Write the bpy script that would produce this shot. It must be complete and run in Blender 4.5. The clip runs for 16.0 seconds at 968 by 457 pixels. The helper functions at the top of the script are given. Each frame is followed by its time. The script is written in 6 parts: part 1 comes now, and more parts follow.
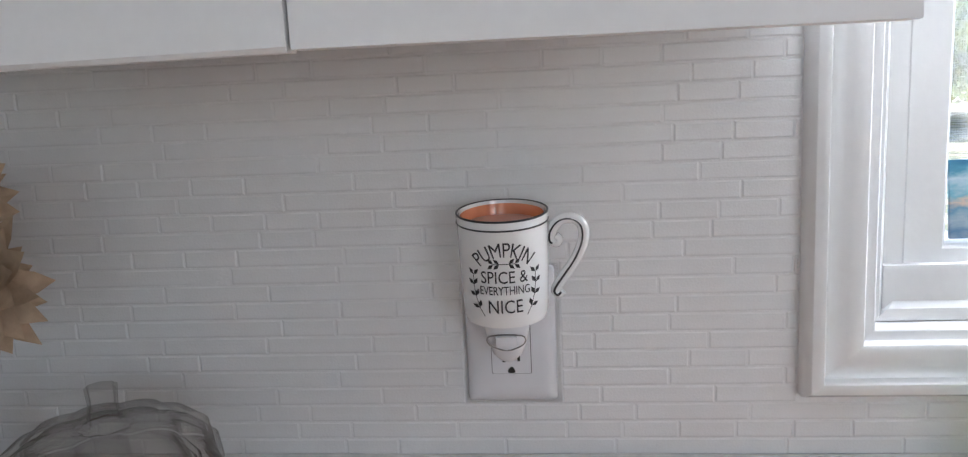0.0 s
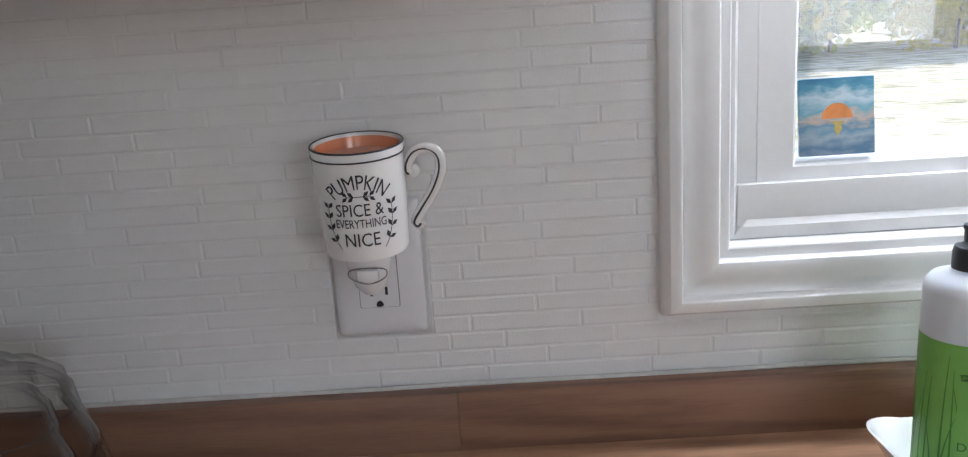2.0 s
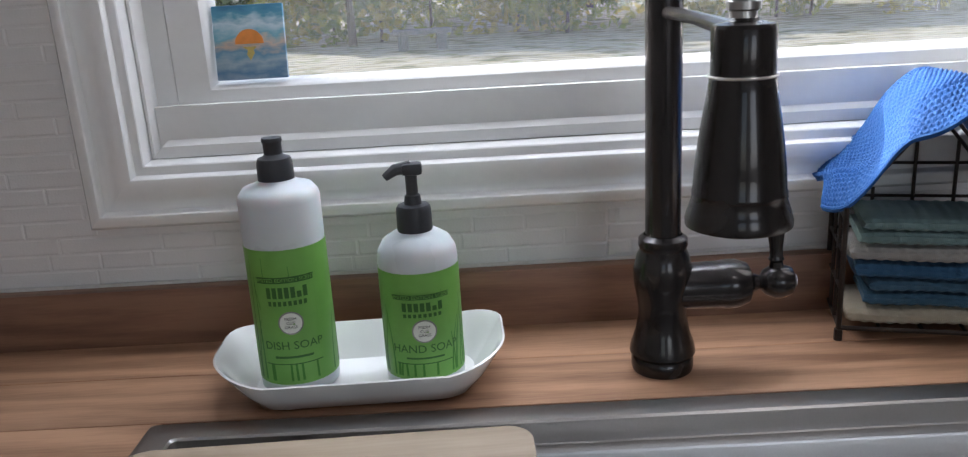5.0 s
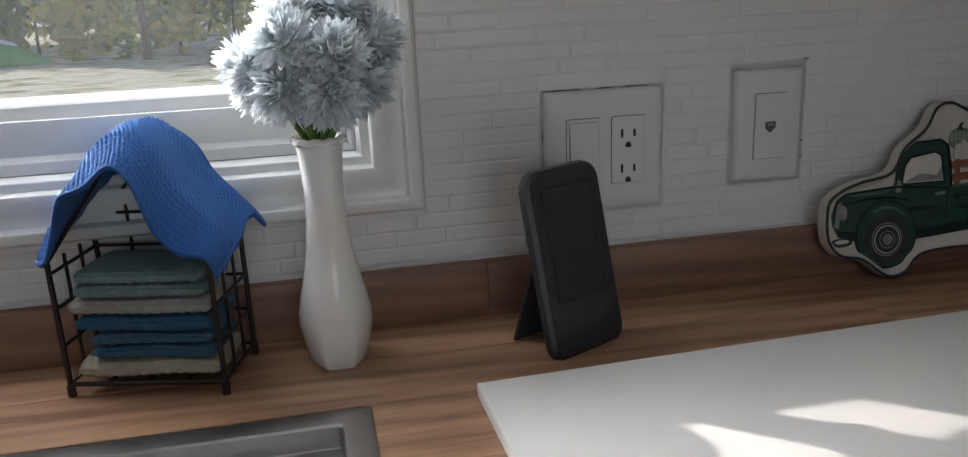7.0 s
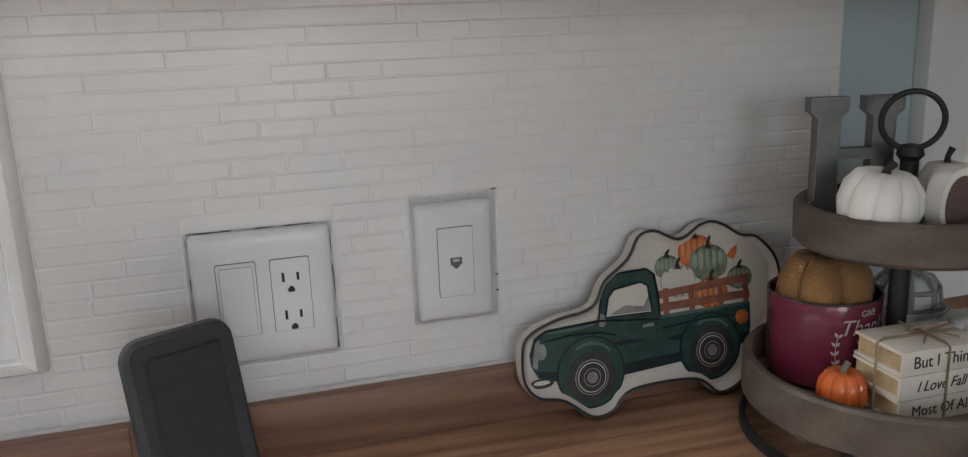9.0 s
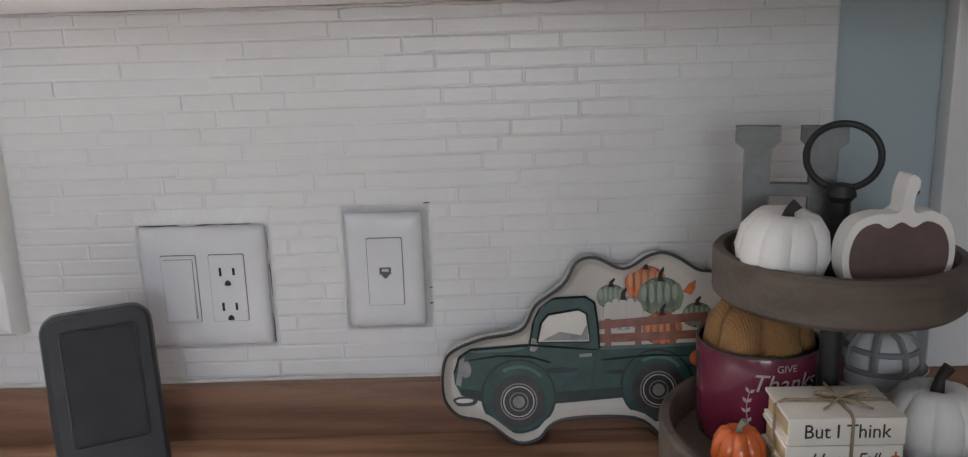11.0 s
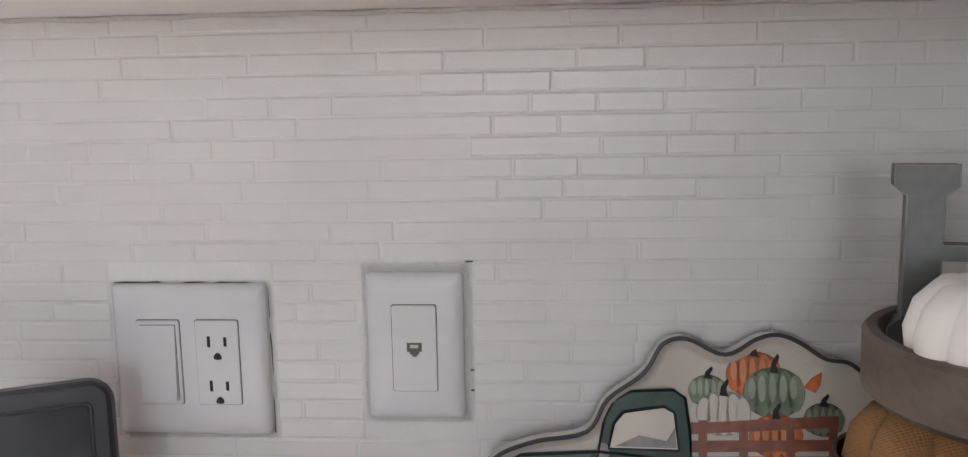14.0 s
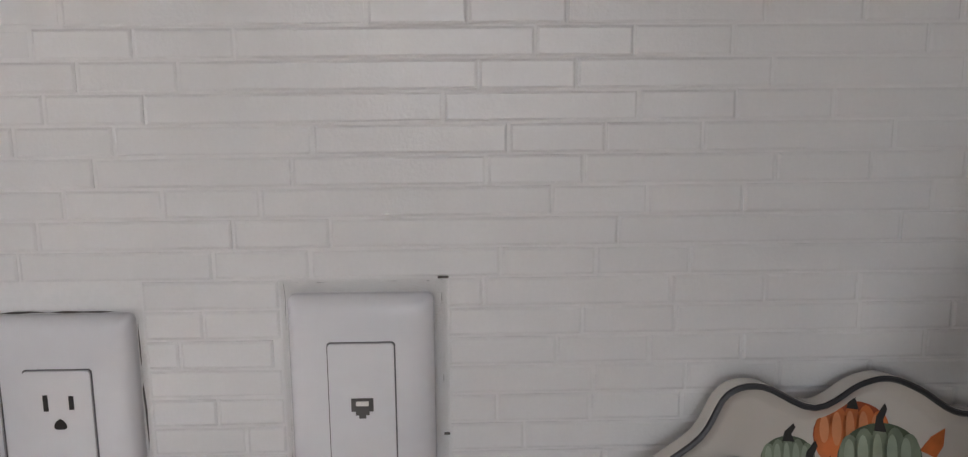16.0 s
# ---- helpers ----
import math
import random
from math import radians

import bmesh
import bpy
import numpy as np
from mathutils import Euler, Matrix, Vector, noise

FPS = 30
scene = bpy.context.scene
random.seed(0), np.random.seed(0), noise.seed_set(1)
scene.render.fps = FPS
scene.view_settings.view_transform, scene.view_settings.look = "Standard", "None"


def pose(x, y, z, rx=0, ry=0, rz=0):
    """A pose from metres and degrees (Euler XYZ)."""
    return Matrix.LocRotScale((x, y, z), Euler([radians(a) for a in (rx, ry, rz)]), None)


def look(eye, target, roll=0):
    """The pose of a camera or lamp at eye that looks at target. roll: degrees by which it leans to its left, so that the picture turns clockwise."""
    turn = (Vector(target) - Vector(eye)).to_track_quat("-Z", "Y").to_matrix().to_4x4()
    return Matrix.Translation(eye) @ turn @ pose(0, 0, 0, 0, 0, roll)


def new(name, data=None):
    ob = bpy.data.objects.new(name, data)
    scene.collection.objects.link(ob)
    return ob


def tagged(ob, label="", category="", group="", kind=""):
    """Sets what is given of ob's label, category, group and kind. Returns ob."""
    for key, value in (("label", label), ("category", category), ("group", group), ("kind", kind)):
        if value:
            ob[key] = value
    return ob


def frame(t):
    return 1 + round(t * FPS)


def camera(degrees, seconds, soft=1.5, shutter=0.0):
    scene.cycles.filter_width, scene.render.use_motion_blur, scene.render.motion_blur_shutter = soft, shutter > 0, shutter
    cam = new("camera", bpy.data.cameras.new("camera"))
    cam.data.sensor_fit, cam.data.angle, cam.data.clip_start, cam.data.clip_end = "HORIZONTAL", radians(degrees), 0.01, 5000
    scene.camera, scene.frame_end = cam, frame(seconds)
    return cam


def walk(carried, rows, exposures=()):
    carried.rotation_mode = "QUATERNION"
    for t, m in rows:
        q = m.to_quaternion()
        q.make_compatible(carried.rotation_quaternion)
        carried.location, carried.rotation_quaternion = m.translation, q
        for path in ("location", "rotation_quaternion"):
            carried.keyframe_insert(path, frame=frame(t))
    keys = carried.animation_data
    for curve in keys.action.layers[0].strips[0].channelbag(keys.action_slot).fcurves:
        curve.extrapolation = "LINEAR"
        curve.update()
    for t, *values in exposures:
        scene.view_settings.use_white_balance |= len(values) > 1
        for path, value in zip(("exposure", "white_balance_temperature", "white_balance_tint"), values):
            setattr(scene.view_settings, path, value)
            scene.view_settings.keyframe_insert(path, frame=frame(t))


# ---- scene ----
cam = camera(59.6, 16.0, 1.2)
PATH = [
    (0, (-1.48, -0.704, 1.302), (-1.683, 1.256, 0.961), -2.6),
    (0.5, (-1.484, -0.707, 1.292), (-1.678, 1.26, 0.983), -1.7),
    (1, (-1.466, -0.703, 1.275), (-1.668, 1.262, 0.961), -1.8),
    (1.5, (-1.43, -0.696, 1.275), (-1.572, 1.254, 0.854), -3.2),
    (2, (-1.429, -0.698, 1.291), (-1.461, 1.242, 0.803), -3.7),
    (2.5, (-1.397, -0.707, 1.282), (-1.397, 1.236, 0.81), -3.6),
    (3, (-1.352, -0.715, 1.28), (-1.356, 1.229, 0.808), -4.3),
    (3.2, (-1.34, -0.715, 1.275), (-1.29, 1.225, 0.793), -3.8),
    (5.3, (-0.849, -0.761, 1.234), (-0.876, 1.152, 0.651), -3.3),
    (5.5, (-0.804, -0.767, 1.234), (-0.82, 1.145, 0.646), -3.2),
    (6, (-0.69, -0.787, 1.251), (-0.474, 1.107, 0.648), -2.5),
    (6.5, (-0.546, -0.795, 1.248), (-0.234, 1.092, 0.662), -3.4),
    (7, (-0.414, -0.785, 1.241), (-0.046, 1.097, 0.671), -2.5),
    (7.5, (-0.313, -0.789, 1.234), (0.095, 1.096, 0.706), -1.6),
    (8, (-0.264, -0.781, 1.263), (0.22, 1.08, 0.716), -1.2),
    (8.5, (-0.197, -0.772, 1.279), (0.299, 1.087, 0.735), -2.3),
    (9, (-0.154, -0.747, 1.304), (0.401, 1.114, 0.823), -2.1),
    (9.2, (-0.111, -0.738, 1.324), (0.38, 1.144, 0.858), -2.4),
    (11.3, (0.145, -0.804, 1.305), (0.068, 1.143, 0.852), -1.8),
    (11.5, (0.147, -0.812, 1.308), (0.015, 1.132, 0.858), -2.0),
    (12, (0.158, -0.83, 1.321), (-0.105, 1.104, 0.885), -2.2),
    (12.5, (0.158, -0.844, 1.305), (-0.082, 1.109, 0.949), -0.9),
    (13, (0.168, -0.824, 1.318), (-0.095, 1.12, 0.926), -1.4),
    (13.5, (0.159, -0.773, 1.301), (-0.097, 1.179, 0.949), -1.6),
    (14, (0.136, -0.62, 1.264), (-0.008, 1.354, 0.976), -1.0),
    (14.5, (0.105, -0.488, 1.26), (0.121, 1.492, 0.975), -1.0),
    (15, (0.087, -0.419, 1.258), (0.162, 1.551, 0.918), -0.7),
    (15.5, (0.091, -0.395, 1.249), (0.158, 1.578, 0.93), -0.7),
    (16, (0.09, -0.418, 1.248), (0.138, 1.55, 0.897), -0.5),
]
EXPO = [(0.0, 1.60, 6050, 14), (0.6, 1.58, 6100, 15), (1.0, 1.50, 6150, 16), (1.5, 1.52, 6150, 15), (2.5, 0.90, 6150, 15), (3.0, 0.52, 6200, 17), (5.5, 0.46, 6250, 15), (6.0, 0.5, 6250, 14), (6.5, 0.12, 6250, 13), (7.0, 0.12, 6450, 12), (7.5, 0.72, 6500, 13),
        (8.0, 1.06, 6450, 13), (9.0, 1.22, 6550, 14), (11.5, 1.32, 6350, 16), (12.5, 1.17, 6300, 16), (13.5, 1.08, 6400, 16), (14.0, 1.52, 6650, 19), (15.0, 1.58, 6700, 19), (15.5, 1.38, 6650, 18), (16.0, 1.30, 6650, 18)]
walk(cam, [(t, look(eye, target, roll)) for t, eye, target, roll in PATH], EXPO)

# ---- world, sun, large lights ----
SUN_WAY = Vector((1.3, -1.0, -0.72)).normalized()
world = bpy.data.worlds.new("world")
scene.world = world
world.use_nodes = True
wn = world.node_tree
sky = wn.nodes.new("ShaderNodeTexSky")
sky.sky_type, sky.sun_disc = "NISHITA", False
sky.sun_elevation, sky.sun_rotation = radians(24.7), radians(-52.4)
wn.nodes["Background"].inputs["Strength"].default_value = 0.15
wn.links.new(sky.outputs["Color"], wn.nodes["Background"].inputs["Color"])


def lamp(name, kind, m, energy, color=(1, 1, 1), **more):
    data = bpy.data.lights.new(name, kind)
    data.energy, data.color = energy, color
    if kind == "AREA":
        data.shape, data.size, data.size_y = "RECTANGLE", more["size"], more["size_y"]
    if kind == "SUN":
        data.angle = radians(0.6)
    ob = new(name, data)
    ob.matrix_world = m
    return ob


lamp("sun", "SUN", look((-6, 6, 6), Vector((-6, 6, 6)) + SUN_WAY), 5.0, (1.0, 0.95, 0.87))
# sky light in the sink window, plus added rear and ceiling fill lamps
lamp("window_skylight", "AREA", look((-0.805, 0.066, 1.63), (-0.75, -1.0, 1.25)), 6.2, (0.86, 0.93, 1.0), size=0.70, size_y=0.34)
# two added fills behind the camera, which also put a sheen on the tiles
lamp("rear_fill", "AREA", look((0.15, -3.15, 1.46), (0.1, 0, 1.2)), 4.0, (0.90, 0.95, 1.0), size=0.9, size_y=0.8)
lamp("rear_fill", "AREA", look((-1.25, -3.15, 1.46), (-1.3, 0, 1.2)), 0.5, (0.90, 0.95, 1.0), size=0.7, size_y=0.8)
# added overhead fill, no fixture seen there
lamp("ceiling_fill", "AREA", look((-0.3, -1.3, 2.32), (-0.3, -1.3, 0)), 1.3, (1.0, 0.97, 0.93), size=0.35, size_y=0.35)


# ---- materials ----
def material(name, color, rough=0.5, metal=0.0, vary=0.08, scale=12.0, bump=0.0, bump_scale=60.0, coat=0.0, trans=0.0, ior=1.45, each=0.0, sss=0.0):
    """A painted, glazed, plastic or metal surface with blotches at two scales and a fine relief."""
    m = bpy.data.materials.new(name)
    m.use_nodes = True
    nt = m.node_tree
    b = nt.nodes["Principled BSDF"]
    b.inputs["Metallic"].default_value = metal
    b.inputs["IOR"].default_value = ior
    b.inputs["Coat Weight"].default_value = coat
    b.inputs["Transmission Weight"].default_value = trans
    b.inputs["Subsurface Weight"].default_value = sss
    tc = nt.nodes.new("ShaderNodeTexCoord")
    big = nt.nodes.new("ShaderNodeTexNoise")
    big.inputs["Scale"].default_value, big.inputs["Detail"].default_value = scale, 4
    fine = nt.nodes.new("ShaderNodeTexNoise")
    fine.inputs["Scale"].default_value, fine.inputs["Detail"].default_value = bump_scale, 5
    nt.links.new(tc.outputs["Object"], big.inputs["Vector"])
    nt.links.new(tc.outputs["Object"], fine.inputs["Vector"])
    add = nt.nodes.new("ShaderNodeMath")
    add.operation = "MULTIPLY_ADD"
    nt.links.new(big.outputs["Fac"], add.inputs[0])
    add.inputs[1].default_value = 0.65
    half = nt.nodes.new("ShaderNodeMath")
    half.operation = "MULTIPLY"
    half.inputs[1].default_value = 0.35
    nt.links.new(fine.outputs["Fac"], half.inputs[0])
    nt.links.new(half.outputs[0], add.inputs[2])
    hsv = nt.nodes.new("ShaderNodeHueSaturation")
    hsv.inputs["Color"].default_value = (*color, 1)
    rng = nt.nodes.new("ShaderNodeMapRange")
    rng.inputs["From Min"].default_value, rng.inputs["From Max"].default_value = 0.3, 0.7
    rng.inputs["To Min"].default_value, rng.inputs["To Max"].default_value = 1 - vary, 1 + vary
    nt.links.new(add.outputs[0], rng.inputs["Value"])
    value = rng.outputs[0]
    if each:
        info = nt.nodes.new("ShaderNodeObjectInfo")
        er = nt.nodes.new("ShaderNodeMapRange")
        er.inputs["To Min"].default_value, er.inputs["To Max"].default_value = 1 - each, 1 + each
        nt.links.new(info.outputs["Random"], er.inputs["Value"])
        mul = nt.nodes.new("ShaderNodeMath")
        mul.operation = "MULTIPLY"
        nt.links.new(value, mul.inputs[0])
        nt.links.new(er.outputs[0], mul.inputs[1])
        value = mul.outputs[0]
    nt.links.new(value, hsv.inputs["Value"])
    nt.links.new(hsv.outputs["Color"], b.inputs["Base Color"])
    rr = nt.nodes.new("ShaderNodeMapRange")
    rr.inputs["To Min"].default_value, rr.inputs["To Max"].default_value = max(rough - 0.08, 0.02), min(rough + 0.08, 1)
    nt.links.new(big.outputs["Fac"], rr.inputs["Value"])
    if trans:
        b.inputs["Roughness"].default_value = rough
    else:
        nt.links.new(rr.outputs[0], b.inputs["Roughness"])
    if bump:
        bp = nt.nodes.new("ShaderNodeBump")
        bp.inputs["Strength"].default_value, bp.inputs["Distance"].default_value = bump, 0.002
        nt.links.new(fine.outputs["Fac"], bp.inputs["Height"])
        nt.links.new(bp.outputs["Normal"], b.inputs["Normal"])
    return m


def wood_material(name, light, dark, rough=0.42, along="X", grain=1.0, coat=0.15):
    """Oiled wood: long bands, fine pores and a shade of its own for each board."""
    m = bpy.data.materials.new(name)
    m.use_nodes = True
    nt = m.node_tree
    b = nt.nodes["Principled BSDF"]
    tc = nt.nodes.new("ShaderNodeTexCoord")
    info = nt.nodes.new("ShaderNodeObjectInfo")
    shift = nt.nodes.new("ShaderNodeVectorMath")
    shift.operation = "MULTIPLY_ADD"
    shift.inputs[1].default_value = (7.3, 3.1, 5.7)
    nt.links.new(info.outputs["Random"], shift.inputs[0])
    nt.links.new(tc.outputs["Object"], shift.inputs[2])

    def squeezed(k):
        mp = nt.nodes.new("ShaderNodeMapping")
        s = [18.0 * k, 18.0 * k, 18.0 * k]
        s["XYZ".index(along)] = 1.3 * k
        mp.inputs["Scale"].default_value = s
        nt.links.new(shift.outputs[0], mp.inputs["Vector"])
        return mp.outputs[0]

    bands = nt.nodes.new("ShaderNodeTexNoise")
    bands.inputs["Scale"].default_value, bands.inputs["Detail"].default_value, bands.inputs["Distortion"].default_value = 1.6 * grain, 6, 0.6
    nt.links.new(squeezed(1.0), bands.inputs["Vector"])
    pores = nt.nodes.new("ShaderNodeTexNoise")
    pores.inputs["Scale"].default_value, pores.inputs["Detail"].default_value = 9.0 * grain, 4
    nt.links.new(squeezed(1.6), pores.inputs["Vector"])
    rings = nt.nodes.new("ShaderNodeTexWave")
    rings.wave_type, rings.bands_direction = "BANDS", "DIAGONAL"
    rings.inputs["Scale"].default_value, rings.inputs["Distortion"].default_value = 1.15 * grain, 9.0
    rings.inputs["Detail"].default_value, rings.inputs["Detail Scale"].default_value = 3, 0.7
    nt.links.new(squeezed(0.55), rings.inputs["Vector"])
    mix = nt.nodes.new("ShaderNodeMix")
    mix.data_type = "FLOAT"
    mix.inputs["Factor"].default_value = 0.24
    nt.links.new(bands.outputs["Fac"], mix.inputs[2])
    nt.links.new(rings.outputs["Fac"], mix.inputs[3])
    mix2 = nt.nodes.new("ShaderNodeMix")
    mix2.data_type = "FLOAT"
    mix2.inputs["Factor"].default_value = 0.3
    nt.links.new(mix.outputs[0], mix2.inputs[2])
    nt.links.new(pores.outputs["Fac"], mix2.inputs[3])
    ramp = nt.nodes.new("ShaderNodeValToRGB")
    ramp.color_ramp.elements[0].position, ramp.color_ramp.elements[0].color = 0.32, (*dark, 1)
    ramp.color_ramp.elements[1].position, ramp.color_ramp.elements[1].color = 0.62, (*light, 1)
    nt.links.new(mix2.outputs[0], ramp.inputs["Fac"])
    hsv = nt.nodes.new("ShaderNodeHueSaturation")
    er = nt.nodes.new("ShaderNodeMapRange")
    er.inputs["To Min"].default_value, er.inputs["To Max"].default_value = 0.85, 1.12
    nt.links.new(info.outputs["Random"], er.inputs["Value"])
    nt.links.new(er.outputs[0], hsv.inputs["Value"])
    nt.links.new(ramp.outputs["Color"], hsv.inputs["Color"])
    nt.links.new(hsv.outputs["Color"], b.inputs["Base Color"])
    b.inputs["Roughness"].default_value = rough
    b.inputs["Coat Weight"].default_value, b.inputs["Coat Roughness"].default_value = coat, 0.35
    bp = nt.nodes.new("ShaderNodeBump")
    bp.inputs["Strength"].default_value, bp.inputs["Distance"].default_value = 0.25, 0.001
    nt.links.new(mix2.outputs[0], bp.inputs["Height"])
    nt.links.new(bp.outputs["Normal"], b.inputs["Normal"])
    return m


def knit_material(name, color, pitch=0.0065, relief=0.5):
    """Knitted cotton: rows of rounded stitches in relief."""
    m = material(name, color, 0.9, vary=0.12, scale=40, bump=0.0, bump_scale=300)
    nt = m.node_tree
    b = nt.nodes["Principled BSDF"]
    b.inputs["Sheen Weight"].default_value = 0.05
    tc = nt.nodes.new("ShaderNodeTexCoord")
    heights = []
    for direction in ((1, 0, 1), (1, 0, -1)):
        dot = nt.nodes.new("ShaderNodeVectorMath")
        dot.operation = "DOT_PRODUCT"
        dot.inputs[1].default_value = Vector((direction[0], 0.8 * direction[2], direction[2])) * (2 * math.pi / pitch / 1.4)
        nt.links.new(tc.outputs["Object"], dot.inputs[0])
        sin = nt.nodes.new("ShaderNodeMath")
        sin.operation = "SINE"
        nt.links.new(dot.outputs["Value"], sin.inputs[0])
        heights.append(sin.outputs[0])
    mul = nt.nodes.new("ShaderNodeMath")
    mul.operation = "MULTIPLY"
    nt.links.new(heights[0], mul.inputs[0])
    nt.links.new(heights[1], mul.inputs[1])
    bp = nt.nodes.new("ShaderNodeBump")
    bp.inputs["Strength"].default_value, bp.inputs["Distance"].default_value = relief, 0.0035
    nt.links.new(mul.outputs[0], bp.inputs["Height"])
    nt.links.new(bp.outputs["Normal"], b.inputs["Normal"])
    return m


M_TILE = material("painted_tile", (0.74, 0.735, 0.73), 0.19, vary=0.03, scale=30, bump=0.16, bump_scale=520, each=0.012)
M_GROUT = material("painted_grout", (0.73, 0.725, 0.72), 0.5, vary=0.05, scale=25, bump=0.3, bump_scale=300)
M_TRIM = material("white_trim_paint", (0.78, 0.78, 0.77), 0.22, vary=0.03, scale=9, bump=0.08, bump_scale=120)
M_CABINET = material("white_cabinet_paint", (0.84, 0.83, 0.82), 0.38, vary=0.03, scale=6, bump=0.10, bump_scale=160)
M_WALL = material("pale_blue_wall_paint", (0.42, 0.50, 0.53), 0.6, vary=0.04, scale=5, bump=0.15, bump_scale=180)
M_ROOM = material("warm_white_room_paint", (0.66, 0.64, 0.61), 0.7, vary=0.04, scale=4, bump=0.12, bump_scale=150)
M_CEIL = material("flat_white_ceiling", (0.75, 0.75, 0.74), 0.85, vary=0.03, scale=6, bump=0.3, bump_scale=200)
M_FLOOR = wood_material("floor_oak", (0.30, 0.19, 0.11), (0.14, 0.08, 0.045), 0.5)
M_COUNTER = wood_material("oak_counter", (0.43, 0.25, 0.15), (0.20, 0.10, 0.056), 0.36, grain=1.7)
M_STRIP = wood_material("oak_backsplash", (0.27, 0.145, 0.090), (0.165, 0.082, 0.050), 0.45, grain=2.2)
M_BOARD = wood_material("bamboo_board", (0.37, 0.285, 0.20), (0.26, 0.19, 0.125), 0.55, grain=1.6)
M_STEEL = material("brushed_steel", (0.48, 0.465, 0.45), 0.32, 1.0, vary=0.08, scale=6, bump=0.05, bump_scale=500)
M_PLATE = material("white_plastic_plate", (0.69, 0.69, 0.71), 0.22, vary=0.015, scale=20, bump=0.02, bump_scale=200)
M_SLOT = material("dark_slot", (0.02, 0.018, 0.015), 0.7)
M_CRACK = material("dirty_caulk_crack", (0.11, 0.10, 0.09), 0.9, vary=0.3, scale=90)
M_CAULK = material("dried_caulk", (0.60, 0.585, 0.56), 0.7, vary=0.1, scale=60, bump=0.5, bump_scale=250)
M_CERAMIC = material("glazed_white_ceramic", (0.80, 0.80, 0.79), 0.10, vary=0.02, scale=14, coat=0.6)
M_INK = material("black_ink", (0.03, 0.03, 0.032), 0.4, vary=0.2, scale=60)
M_PEACH = material("peach_glaze", (0.80, 0.31, 0.16), 0.2, vary=0.05, scale=20, coat=0.4)
M_WAX = material("pale_wax", (0.72, 0.44, 0.36), 0.3, vary=0.04, scale=15)
M_BRONZE = material("oil_rubbed_bronze", (0.032, 0.028, 0.027), 0.25, 0.6, vary=0.25, scale=20, bump=0.03, bump_scale=200, coat=0.3)
M_WIRE = material("dark_bronze_wire", (0.045, 0.035, 0.03), 0.4, 0.7, vary=0.2, scale=40)
M_MILK = material("milk_glass", (0.80, 0.79, 0.77), 0.12, vary=0.02, scale=12, coat=0.5, sss=0.1)
M_PETAL = material("silvery_white_petal", (0.82, 0.86, 0.88), 0.7, vary=0.05, scale=60, each=0.04)
glow_mix, glow_thin = M_PETAL.node_tree.nodes.new("ShaderNodeMixShader"), M_PETAL.node_tree.nodes.new("ShaderNodeBsdfTranslucent")
glow_thin.inputs["Color"].default_value, glow_mix.inputs[0].default_value = (0.80, 0.85, 0.88, 1), 0.5
M_PETAL.node_tree.links.new(M_PETAL.node_tree.nodes["Principled BSDF"].outputs[0], glow_mix.inputs[1])
M_PETAL.node_tree.links.new(glow_thin.outputs[0], glow_mix.inputs[2])
M_PETAL.node_tree.links.new(glow_mix.outputs[0], M_PETAL.node_tree.nodes["Material Output"].inputs["Surface"])
M_STEM = material("green_stem", (0.16, 0.27, 0.06), 0.5, vary=0.15, scale=50)
M_BLACK = material("black_rubbery_plastic", (0.034, 0.035, 0.039), 0.42, vary=0.15, scale=30, bump=0.04, bump_scale=600)
M_SCREEN = material("dark_glossy_panel", (0.033, 0.034, 0.038), 0.24, vary=0.1, scale=30)
M_WHITEBOARD = material("matt_white_board", (0.74, 0.73, 0.71), 0.5, vary=0.02, scale=8, bump=0.04, bump_scale=300)
M_BOTTLE = material("translucent_white_plastic", (0.54, 0.58, 0.60), 0.3, vary=0.02, scale=12, sss=0.15)
M_LABEL = material("grass_green_label", (0.15, 0.36, 0.07), 0.4, vary=0.12, scale=35)
M_LABEL_DARK = material("dark_green_print", (0.03, 0.12, 0.02), 0.45, vary=0.1)
M_LABEL_MID = material("mid_green_print", (0.045, 0.19, 0.02), 0.45, vary=0.15)
M_PAPER = material("white_label_spot", (0.75, 0.76, 0.70), 0.5)
M_CLEAR = material("clear_glass", (0.97, 0.98, 0.97), 0.0, vary=0.0, trans=1.0)
M_DRYPETAL = material("dried_beige_petal", (0.46, 0.33, 0.22), 0.8, vary=0.3, scale=40, bump=0.2, bump_scale=150, each=0.15)
M_TRUCK = material("green_glaze_paint", (0.020, 0.060, 0.050), 0.4, vary=0.5, scale=45)
M_TRUCK_DK = material("dark_green_glaze", (0.006, 0.018, 0.017), 0.4, vary=0.5, scale=60)
M_TRUCK_LT = material("light_green_glaze", (0.075, 0.135, 0.118), 0.4, vary=0.25, scale=45)
M_TYRE = material("charcoal_glaze", (0.035, 0.033, 0.032), 0.4, vary=0.4, scale=80)
M_CREAM = material("cream_glaze", (0.64, 0.60, 0.54), 0.15, vary=0.04, scale=18, coat=0.3)
M_GREYGLAZE = material("grey_glaze", (0.25, 0.24, 0.23), 0.4, vary=0.35, scale=80)
M_ORANGE = material("orange_glaze", (0.56, 0.15, 0.04), 0.4, vary=0.35, scale=60)
M_SAGE = material("sage_glaze", (0.19, 0.23, 0.16), 0.4, vary=0.35, scale=60)
